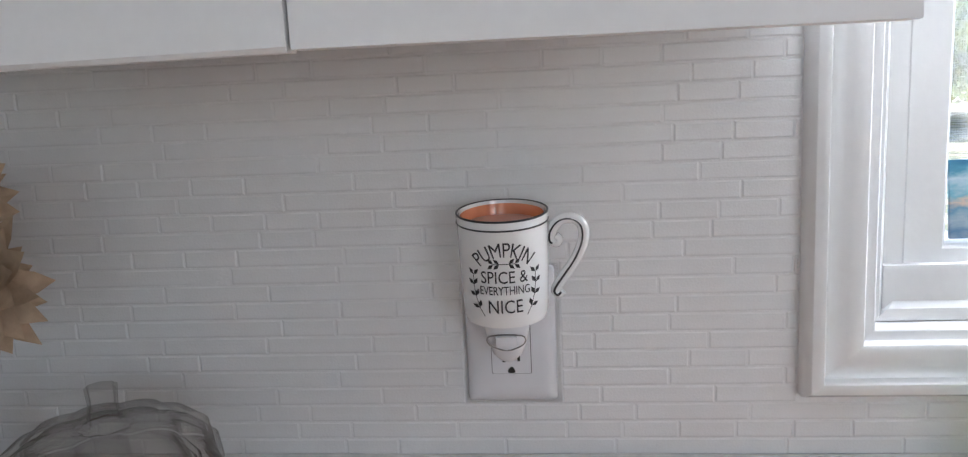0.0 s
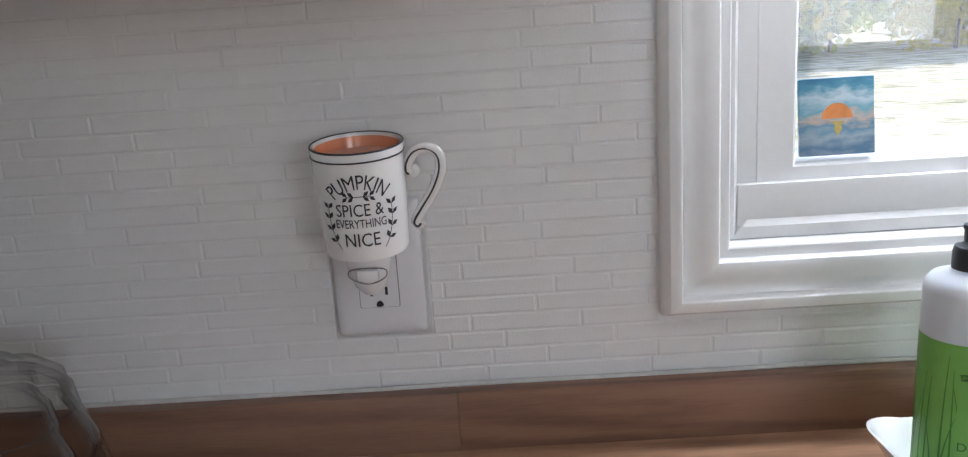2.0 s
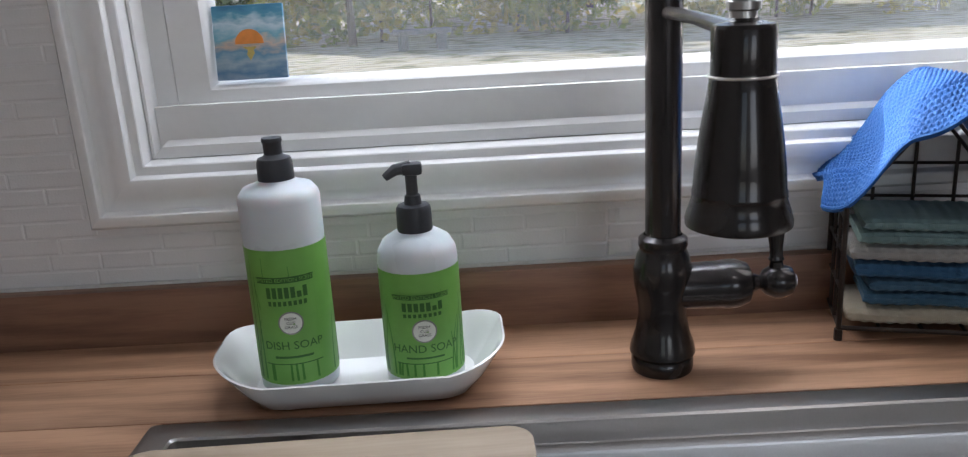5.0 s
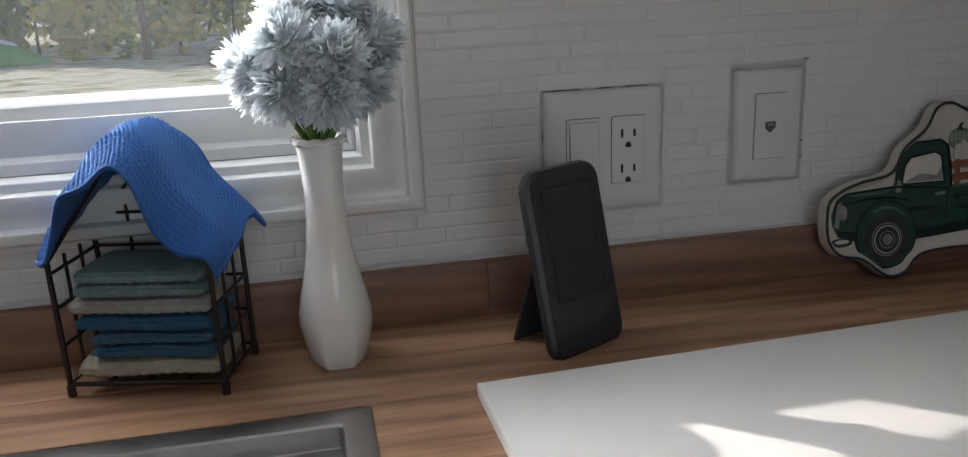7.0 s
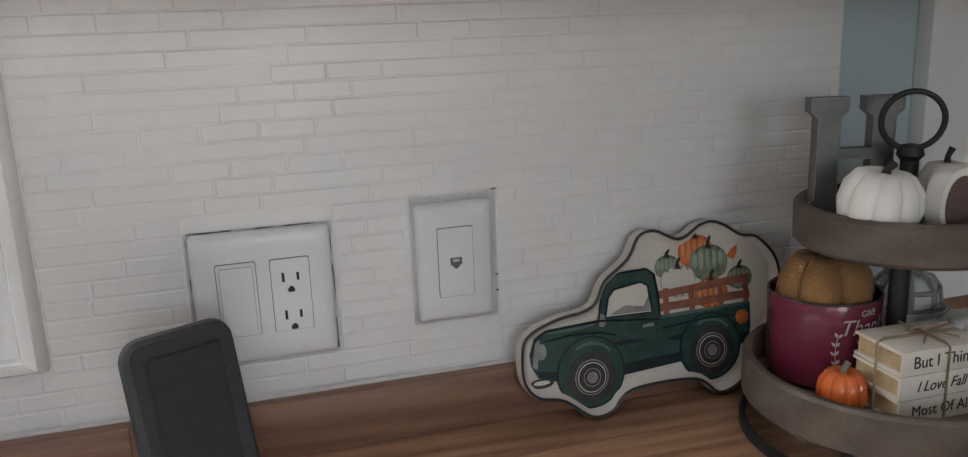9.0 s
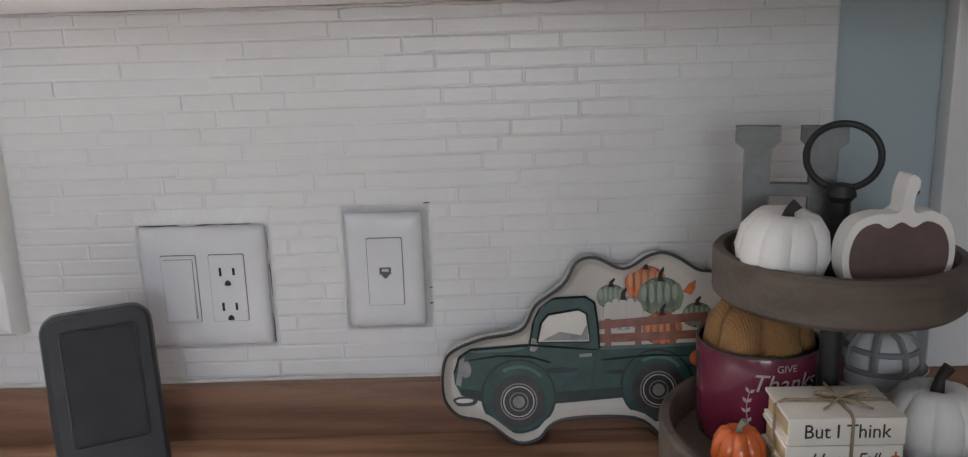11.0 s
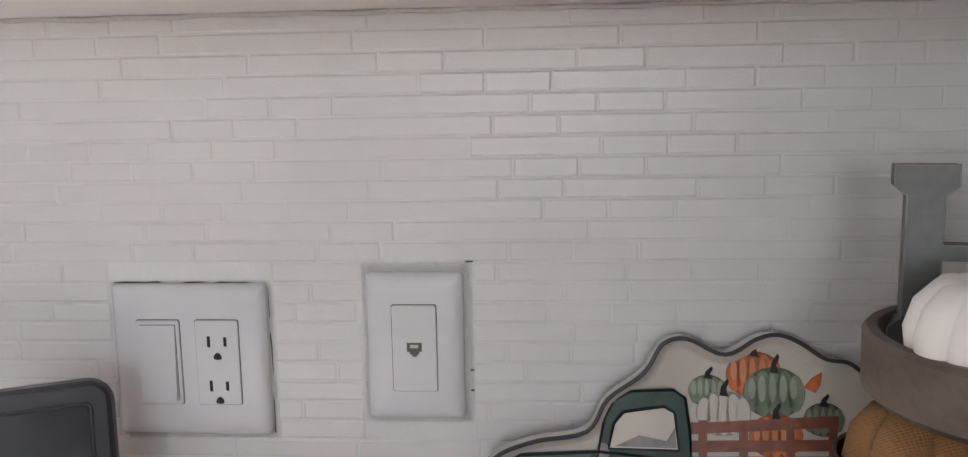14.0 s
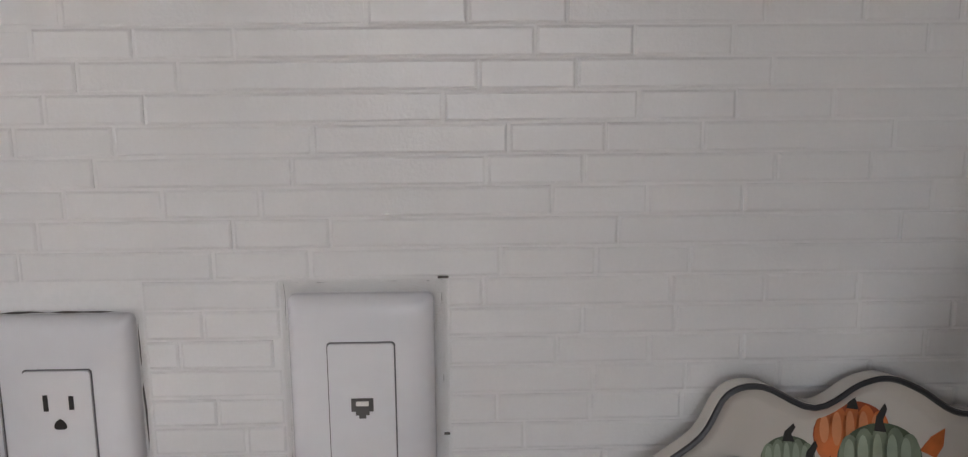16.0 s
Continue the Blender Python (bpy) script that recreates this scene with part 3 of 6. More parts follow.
for x, y in ((-1.6040, UY - 0.0030), (-1.80, -0.2620)):
    ends.append([bm.verts.new((x, y + dy, z)) for dy, z in ((-0.0005, -0.0015), (-0.0140, -0.0015), (-0.0160, 0.0010), (-0.0160, 0.715), (-0.0005, 0.715))])
bm.faces.new(ends[0]), bm.faces.new(ends[1])
for k in range(5):
    bm.faces.new((ends[0][k], ends[0][(k + 1) % 5], ends[1][(k + 1) % 5], ends[1][k]))
part("front_panel", bm, M_CABINET, corner_cab)
structure("trim_2", tube([(-0.318 + 0.02 * k, -0.0025, UZR - 0.0015 + 0.0007 * math.sin(k * 1.9) + 0.0005 * math.sin(k * 0.7)) for k in range(40)], 0.0022, 6),
                       M_CAULK, "cracked white caulk bead between tiles and cabinet", "trim")
structure("trim_3", tube([(-2.04 + 0.02 * k, -0.0022, UZ + 0.0250 + 0.0007 * math.sin(k * 1.7) + 0.0004 * math.sin(k * 0.6)) for k in range(36)], 0.0022, 6),
          M_CAULK, "cracked beige caulk bead under the corner wall cabinets", "trim")

# ---- outside ----
def outdoor(name, colors, scale, rough=0.9, leaf=False):
    m = material(name, colors[0], rough, vary=0.0)
    nt = m.node_tree
    b = nt.nodes["Principled BSDF"]
    tc = nt.nodes.new("ShaderNodeTexCoord")
    n1 = nt.nodes.new("ShaderNodeTexNoise")
    n1.inputs["Scale"].default_value, n1.inputs["Detail"].default_value = scale, 8
    n1.inputs["Roughness"].default_value = 0.65
    nt.links.new(tc.outputs["Object"], n1.inputs["Vector"])
    ramp = nt.nodes.new("ShaderNodeValToRGB")
    e = ramp.color_ramp.elements
    e[0].position, e[1].position = 0.34, 0.66
    e[0].color, e[1].color = (*colors[0], 1), (*colors[-1], 1)
    for k, c in enumerate(colors[1:-1]):
        x = e.new(0.34 + 0.32 * (k + 1) / (len(colors) - 1))
        x.color = (*c, 1)
    nt.links.new(n1.outputs["Fac"], ramp.inputs["Fac"])
    nt.links.new(ramp.outputs["Color"], b.inputs["Base Color"])
    if leaf:
        through_light = nt.nodes.new("ShaderNodeBsdfTranslucent")
        nt.links.new(ramp.outputs["Color"], through_light.inputs["Color"])
        mix = nt.nodes.new("ShaderNodeMixShader")
        mix.inputs[0].default_value = 0.55
        nt.links.new(b.outputs[0], mix.inputs[1])
        nt.links.new(through_light.outputs[0], mix.inputs[2])
        nt.links.new(mix.outputs[0], nt.nodes["Material Output"].inputs["Surface"])
    return m


M_YARD = outdoor("dry_autumn_lawn", [(0.10, 0.13, 0.05), (0.40, 0.37, 0.24), (0.60, 0.56, 0.46), (0.20, 0.24, 0.09)], 1.3)
M_BARK = outdoor("grey_bark", [(0.05, 0.04, 0.032), (0.12, 0.10, 0.085)], 9)
M_LEAF = outdoor("mixed_green_leaf", [(0.08, 0.13, 0.035), (0.25, 0.33, 0.07), (0.52, 0.48, 0.10)], 0.9, leaf=True)
M_LEAF_YELLOW = outdoor("yellowing_leaf", [(0.20, 0.22, 0.05), (0.62, 0.50, 0.10), (0.38, 0.38, 0.09)], 1.2, leaf=True)
M_STONE = outdoor("grey_stone", [(0.18, 0.18, 0.18), (0.32, 0.31, 0.30)], 6)
GZ = -0.55
ground = bmesh.new()
bmesh.ops.create_grid(ground, x_segments=60, y_segments=60, size=0.5)
for v in ground.verts:
    x, y = v.co.x * 600, 0.35 + (v.co.y + 0.5) ** 2 * 900
    v.co = (x, y, GZ + 0.25 * noise.noise(Vector((x * 0.15, y * 0.15, 0))) * min(1, y / 20) + 0.004 * max(0, y - 35))
structure("ground", ground, M_YARD, "patchy sunlit autumn lawn with bare earth", "ground")


def leaves(rng, centre, size, count, leaf, bm):
    for _ in range(count):
        d = Vector((rng.gauss(0, 1), rng.gauss(0, 1), rng.gauss(0, 1))).normalized() * rng.random() ** 0.4
        c = Vector(centre) + Vector((d.x * size[0], d.y * size[1], d.z * size[2]))
        a, b = (Vector((rng.gauss(0, 1), rng.gauss(0, 1), rng.gauss(0, 1))).normalized() * leaf * rng.uniform(0.6, 1.3) for _ in range(2))
        bm.faces.new([bm.verts.new(c + s) for s in (a, b, -a, -b * 0.6)])
    return bm


def tree(x, y, height, spread, mat, seed, label, leafcount=900, category="tree"):
    rng = random.Random(seed)
    t = thing("tree", pose(x, y, GZ), label, category, "yard trees")
    bm = tube([(0, 0, -0.2), (0.03 * height * 0.2, 0, height * 0.25), (0, 0.04, height * 0.5), (0.05, 0, height * 0.8)], [0.030 * height, 0.022 * height, 0.016 * height, 0.006 * height], 8)
    tips = []
    for k in range(9):
        a, h = k * 2.4 + rng.random(), height * rng.uniform(0.28, 0.75)
        tip = Vector((math.cos(a) * spread * rng.uniform(0.5, 0.95), math.sin(a) * spread * rng.uniform(0.5, 0.95), h + height * rng.uniform(0.1, 0.3)))
        tube([(0, 0, h), Vector((0, 0, h)).lerp(tip, 0.5) + Vector((0, 0, 0.1)), tip], [0.011 * height, 0.007 * height, 0.002 * height], 6, bm)
        tips.append(tip)
    part("trunk", bm, M_BARK, t)
    bm = bmesh.new()
    for tip in tips + [Vector((0, 0, height * 0.9))]:
        leaves(rng, tip, (spread * 0.42, spread * 0.42, height * 0.13), leafcount // 10, 0.09 + 0.008 * height, bm)
    part("crown", bm, mat, t, "", 0)
    return t


def bush(x, y, w, h, mat, seed, label, count=1400):
    rng = random.Random(seed)
    t = thing("bush", pose(x, y, GZ), label, "bush", "yard bushes")
    bm = bmesh.new()
    for k in range(9):
        c = (rng.uniform(-0.6, 0.6) * w, rng.uniform(-0.4, 0.4) * w, h * rng.uniform(0.22, 0.75))
        leaves(rng, c, (w * 0.35, w * 0.3, h * 0.32), count // 9, 0.10 + 0.02 * h, bm)
    part("foliage", bm, mat, t, "", 0)
    part("stems", tube([(0, 0, -0.1), (0.05, 0, h * 0.3), (0.1, 0.1, h * 0.6)], [0.06, 0.04, 0.02], 6), M_BARK, t)
    return t


for k in range(44):
    rng = random.Random(100 + k)
    x = -46 + k * 2.1 + rng.uniform(-0.8, 0.8)
    bush(x, 25.5 + rng.uniform(-1.2, 3) + abs(x + 2) * 0.10, rng.uniform(2.5, 3.5), rng.uniform(2.8, 5.0), M_LEAF_YELLOW if k % 3 == 1 else M_LEAF, k,
         "yellowing autumn bush at the yard's edge" if k % 3 == 1 else "dense green bush at the yard's edge")
for k in range(18):
    rng = random.Random(300 + k)
    bush(-44 + k * 5.0 + rng.uniform(-1, 1), 33 + rng.uniform(-1, 2) + abs(k - 9) * 0.4, rng.uniform(4.2, 5.2), rng.uniform(6.0, 8.0), M_LEAF_YELLOW if k % 4 == 2 else M_LEAF, 500 + k,
         "tall yellowing bush behind the yard's hedge" if k % 4 == 2 else "tall green bush behind the yard's hedge", 2400)
for k, (x, y, h, s) in enumerate(((-4.6, 23.5, 4.5, 1.5), (-16, 34, 9, 4), (-7, 40, 11, 4.5), (4, 39, 10, 4.5), (13, 38, 9, 4), (24, 40, 10, 4.5))):
    tree(x, y, h, s, M_LEAF_YELLOW if k in (1, 4) else M_LEAF, 40 + k, "slender young tree with thin crown" if k == 0 else "tall broad tree behind the bushes", 500 if k == 0 else 1800)
bench = thing("garden_bench", pose(-2.5, 21.6, GZ, 0, 0, 8), "grey stone bench without a back on the lawn", "bench")
part("seat", box(-0.75, 0.75, -0.25, 0.25, 0.42, 0.54, 0.02), M_STONE, bench)
for x in (-0.5, 0.5):
    part("leg", box(x - 0.13, x + 0.13, -0.2, 0.2, -0.2, 0.4195, 0.02), M_STONE, bench)
M_KAYAK_BLUE = material("blue_kayak_plastic", (0.04, 0.16, 0.50), 0.4)
M_KAYAK_GREEN = material("green_kayak_plastic", (0.10, 0.42, 0.12), 0.4)
for k, (x, y, mat, col) in enumerate(((-9.5, 25.0, M_KAYAK_BLUE, "blue and white"), (-8.6, 24.0, M_KAYAK_GREEN, "bright green"))):
    kayak = thing("kayak", pose(x, y, GZ + 0.08, 8, 18, 25), col + " plastic kayak lying on the lawn", "kayak", "kayaks")
    rows = [(-1.5, 0.03), (-1.1, 0.2), (-0.5, 0.36), (0, 0.4), (0.5, 0.36), (1.1, 0.2), (1.5, 0.03)]
    part("hull", tube([(px, 0, 0.30 + 0.10 * (px / 1.5) ** 2) for px, r in rows], [r for _, r in rows], 12), mat, kayak)
    part("cockpit_rim", tube([(0.45 * math.cos(a), 0.22 * math.sin(a), 0.69) for a in (2 * math.pi * q / 20 for q in range(20))], 0.03, 6, closed=True), M_PAPER, kayak)

# ---- things along the wall, from the glass jar to the tiered tray ----
# wall plates
def decora(parent, x, z, kind):
    """A rectangular device in its opening: rocker switch, twin socket or phone jack."""
    part("gap", slab([(x + a, z + b) for a, b in rounded_rect(0.0346, 0.0676, 0.002)], -0.0068, -0.0050), M_INSERTGAP, parent)
    face = part("insert", slab([(x + a, z + b) for a, b in rounded_rect(0.0332, 0.0662, 0.0018)], -0.0078, -0.0052), M_PLATE, parent)
    if kind == "rocker":
        part("gap", slab([(x + a, z + b) for a, b in rounded_rect(0.0283, 0.0598, 0.001)], -0.0081, -0.0079), M_INSERTGAP, face)
        bm = box(x - 0.0138, x + 0.0138, -0.0086, -0.0082, z - 0.0295, z + 0.0295)
        for v in bm.verts:
            if v.co.y < -0.0084 and v.co.z < z:
                v.co.y = -0.0115
        part("rocker", bm, M_PLATE, face)
    if kind == "socket":
        for dz in (0.0165, -0.0185):
            for dx, h in ((-0.0064, 0.0085), (0.0064, 0.0072)):
                part("slot", box(x + dx - 0.0012, x + dx + 0.0012, -0.0081, -0.0079, z + dz - h / 2, z + dz + h / 2), M_SLOT, face)
            part("earth_hole", slab([(x + p, z + dz - 0.0115 + q) for p, q in rounded([(-0.0026, -0.0022), (0.0026, -0.0022), (0.0027, 0.0008), (0, 0.0030), (-0.0027, 0.0008)], 4)], -0.0081, -0.0079), M_SLOT, face)
    if kind == "jack":
        part("slot", slab([(x + a, z + b) for a, b in ((-0.0056, 0.0045), (0.0056, 0.0045), (0.0056, -0.0025), (0.0035, -0.0025), (0.0035, -0.0045), (0.0018, -0.0045), (0.0018, -0.0062),
                                                     (-0.0018, -0.0062), (-0.0018, -0.0045), (-0.0035, -0.0045), (-0.0035, -0.0025), (-0.0056, -0.0025))], -0.0081, -0.0079), M_JACK, face)
        part("contacts", box(x - 0.0032, x + 0.0032, -0.0083, -0.0081, z + 0.0005, z + 0.0030), M_STEEL, face)


def plate(name, cx, cz, w, h, kinds, label):
    p = thing(name, pose(cx, 0, cz) @ Matrix.Diagonal((1, 1.3, 1, 1)), label, "wall plate", "wall plates")
    bm = bmesh.new()
    rings = []
    for inset, y in ((0, 0.002), (0, -0.0022), (0.0006, -0.0034), (0.0020, -0.0047), (0.0045, -0.0057), (0.0080, -0.0063), (0.013, -0.0066)):
        rings.append([bm.verts.new((a, y, b)) for a, b in rounded_rect(w - 2 * inset, h - 2 * inset, max(0.0035 - inset * 0.1, 0.001))])
    n = len(rings[0])
    for a, b in zip(rings, rings[1:]):
        for k in range(n):
            bm.faces.new((a[k], a[(k + 1) % n], b[(k + 1) % n], b[k]))
    bm.faces.new(rings[-1])
    part("cover", bm, M_PLATE, p)
    step = 0.046
    for k, kind in enumerate(kinds):
        decora(p, (k - (len(kinds) - 1) / 2) * step, 0, kind)
    return p


PLATES = ((-0.1375, 1.0725, 0.121, 0.120), (0.0385, 1.0865, 0.0775, 0.119), (-1.5335, 1.0870, 0.0775, 0.119))
plate("double_wall_plate", *PLATES[0], ("rocker", "socket"), "white double wall plate with rocker switch and twin socket")
plate("phone_wall_plate", 0.0375, 1.0842, 0.0738, 0.1140, ("jack",), "white wall plate with a single phone jack")
plate("socket_wall_plate", *PLATES[2], ("socket",), "white socket plate behind the plugged-in mug warmer")

# plug-in wax warmer shaped as a mug
warmer = thing("mug_wax_warmer", pose(-1.5325, -0.049, 1.117, 6, 0, 0), "white ceramic mug wax warmer with black lettering, plugged in", "wax warmer")
MR = 0.0352
part("mug", lathe([(0, 0), (0.027, 0), (0.0325, 0.002), (0.0338, 0.006), (0.0342, 0.02), (MR, 0.05), (0.0356, 0.080), (0.0362, 0.0850), (0.0356, 0.0872), (0.0340, 0.0868), (0.0332, 0.0845), (0.0325, 0.072)], 48), M_CERAMIC, warmer)
part("wax_dish", lathe([(0.0326, 0.0845), (0.0318, 0.078), (0.029, 0.070), (0.018, 0.0672), (0, 0.0668)], 40), M_PEACH, warmer, "orange-glazed dish")
part("wax", lathe([(0, 0.0765), (0.028, 0.0765), (0.0308, 0.0760)], 40), M_WAX, warmer, "pale set wax")
for z, r, k in ((0.0868, 0.0354, 0.0009), (0.0800, 0.0357, 0.0007)):
    part("rim_line", tube([(r * math.cos(a), r * math.sin(a), z) for a in (2 * math.pi * q / 48 for q in range(48))], k, 6, closed=True), M_INK, warmer)
handle = rounded([(0.0405, 0, 0.0655), (0.0432, 0, 0.0628), (0.0412, 0, 0.0600), (0.0375, 0, 0.0625), (0.0385, 0, 0.0705), (0.0450, 0, 0.0782), (0.0550, 0, 0.0795), (0.0620, 0, 0.0735),
                  (0.0625, 0, 0.0620), (0.0570, 0, 0.0480), (0.0485, 0, 0.0350), (0.0420, 0, 0.0255), (0.0400, 0, 0.0205), (0.0425, 0, 0.0175), (0.0452, 0, 0.0200)], 5, False)
part("handle", tube(handle, [0.0045 - 0.0010 * abs(2 * k / len(handle) - 1) ** 2 for k in range(len(handle))], 12), M_CERAMIC, warmer)
part("handle_line", tube([p + Vector((-0.0012, -0.0036, 0)) for p in handle[12:]], 0.0010, 6), M_INK, warmer)


def sized(text, width, height, arc=None):
    """Letters drawn to a width and a height, bent upwards along an arc."""
    bm = writing(text, 0.01, 0.0001)
    xs, zs = [v.co.x for v in bm.verts], [v.co.z for v in bm.verts]
    kx, kz, mx, mz = width / (max(xs) - min(xs)), height / (max(zs) - min(zs)), (max(xs) + min(xs)) / 2, (max(zs) + min(zs)) / 2
    for v in bm.verts:
        x, z = (v.co.x - mx) * kx, (v.co.z - mz) * kz
        if arc:
            x, z = (arc + z) * math.sin(x / arc), (arc + z) * math.cos(x / arc) - arc
        v.co.x, v.co.z = x, z
    return bm


for text, w, h, z, arc in (("PUMPKIN", 0.049, 0.0112, 0.0655, 0.030), ("SPICE &", 0.036, 0.0096, 0.0440, None), ("EVERYTHING", 0.0385, 0.0068, 0.0335, None), ("NICE", 0.026, 0.0106, 0.0205, None)):
    part("lettering", wrap(sized(text, w, h, arc), 0.0350, z, 4, 0.0007), M_INK, warmer, "", 0)


def sprig(points, leaf, bm):
    for (x, z), (x2, z2) in zip(points, points[1:]):
        d = Vector((x2 - x, z2 - z)).normalized()
        nrm = Vector((-d.y, d.x)) * 0.0003
        bm.faces.new([bm.verts.new((p[0], 0, p[1])) for p in ((x + nrm.x, z + nrm.y), (x2 + nrm.x, z2 + nrm.y), (x2 - nrm.x, z2 - nrm.y), (x - nrm.x, z - nrm.y))])
        for s in (1, -1):
            tip = Vector((x2, z2)) + (d + Vector((-d.y, d.x)) * s * 0.9).normalized() * leaf
            mid, q = Vector((x2, z2)).lerp(tip, 0.5), Vector((-(tip.y - z2), tip.x - x2)) * 0.25
            bm.faces.new([bm.verts.new((p[0], 0, p[1])) for p in ((x2, z2), mid + q, tip, mid - q)])


bm = bmesh.new()
for s in (-1, 1):
    sprig([(s * 0.0165, 0.0125), (s * 0.0205, 0.0190), (s * 0.0235, 0.0280), (s * 0.0250, 0.0370), (s * 0.0250, 0.0450)], 0.0068, bm)
    sprig([(0, 0.0545), (s * 0.0035, 0.0545), (s * 0.0080, 0.0545)], 0.0060, bm)
part("leaf_print", wrap(bm, 0.0350, 0, 4, 0.0007), M_INK, warmer, "", 0)
part("plug_body", moved(lathe([(0, -0.001), (0.018, 0), (0.0185, -0.006), (0.016, -0.018), (0.012, -0.030), (0.006, -0.036), (0, -0.037)], 24), pose(0, -0.006, 0) @ Matrix.Diagonal((1, 0.7, 1, 1))), M_PLATE, warmer)
part("plug_block", box(-0.012, 0.012, -0.008, 0.0385, -0.030, -0.002, 0.003), M_PLATE, warmer)
switch = part("switch_rim", tube(rounded([(-0.0125, -0.0190, -0.010), (0.0125, -0.0190, -0.010), (0.0135, -0.0175, -0.018), (0, -0.0155, -0.024), (-0.0135, -0.0175, -0.018)], 4), 0.0006, 6, closed=True), M_GREYGLAZE, warmer)
part("switch_rocker", box(-0.0085, 0.0085, -0.0210, -0.0150, -0.0195, -0.0105, 0.0015), M_PLATE, warmer)

# clear glass pumpkin jar
jar = thing("glass_pumpkin_jar", pose(-1.831, -0.135, CZ), "clear ribbed glass pumpkin jar with a stem lid", "jar")


def ribs(n, depth):
    return lambda a, i: 1 - depth * (1 - abs(math.sin(n * a / 2)) ** 0.7)


def bowl_profile(r, h, thick, open_r):
    outer = [(0, 0), (r * 0.55, 0.0), (r * 0.85, h * 0.18), (r, h * 0.5), (r * 0.93, h * 0.8), (open_r, h)]
    return outer + [(max(a - thick, 0), max(b, thick)) for a, b in reversed(outer)]


part("bowl", lathe(bowl_profile(0.098, 0.105, 0.004, 0.080), 96, wobble=ribs(10, 0.13)), M_JAR, jar)
lid = [(0.083, 0.107), (0.080, 0.125), (0.062, 0.140), (0.035, 0.147), (0.019, 0.143), (0.0125, 0.147), (0.0100, 0.160), (0.0112, 0.174), (0.0, 0.1765)]
lid_in = [(0, 0.141), (0.030, 0.141), (0.058, 0.135), (0.076, 0.122), (0.079, 0.107)]
part("lid", lathe(lid + lid_in + lid[:1], 96, wobble=lambda a, i: 1 - (0.13 * (1 - abs(math.sin(5 * a)) ** 0.6) if i not in (4, 5, 6, 7, 8) else 0.06 * math.sin(8 * a))), M_JAR, jar)

# dried flower heads that lean in beside the jar
dried = thing("dried_flower_spray", pose(-1.958, -0.17, CZ), "beige dried fabric flower heads in a slim dark vase", "dried flowers")
part("holder", lathe([(0, 0), (0.03, 0), (0.034, 0.06), (0.02, 0.13), (0.016, 0.16), (0.013, 0.16), (0.012, 0.02), (0, 0.02)], 24), M_BRONZE, dried)


def curved_petal(length, width, curl, bm, m, rows=4):
    prev = None
    for k in range(rows + 1):
        t = k / rows
        w = width * math.sin(math.pi * min(0.08 + t * 0.95, 1)) ** 0.7 * 0.5
        c = Vector((0, length * t, curl * length * t * t))
        row = [bm.verts.new(m @ (c + Vector((s * w, 0, abs(s) * w * 0.5)))) for s in (-1, 0, 1)]
        if prev:
            for a in (0, 1):
                bm.faces.new((prev[a], prev[a + 1], row[a + 1], row[a]))
        prev = row


def flower_head(parent, m, petals, length, width, mat, seed, name="flower", curl=(0.1, 0.45)):
    rng = random.Random(seed)
    bm = bmesh.new()
    for k in range(petals):
        t = (k + 0.5) / petals
        tilt = 85 - 150 * t ** 0.8
        rot = Matrix.Rotation(k * 2.39996, 4, "Z") @ Matrix.Rotation(radians(tilt + rng.uniform(-9, 9)), 4, "X")
        curved_petal(length * rng.uniform(0.8, 1.1), width * rng.uniform(0.8, 1.2), rng.uniform(*curl), bm, m @ rot @ pose(0, length * 0.08, 0))
    return part(name, bm, mat, parent, "", 60)


for k, (x, y, z, turn) in enumerate(((0.052, -0.012, 0.318, 50), (0.074, -0.020, 0.262, 35), (0.020, 0.010, 0.290, 20), (-0.03, 0.02, 0.29, 0))):
    flower_head(dried, pose(x, y, z, 65, 0, turn), 60, 0.046, 0.022, M_DRYPETAL, k, curl=(0.2, 0.8))
    part("stem", tube([(0, 0, 0.03), (x * 0.3, y * 0.3, 0.17), (x, y, z)], 0.0025, 6), M_DRYPETAL, dried)

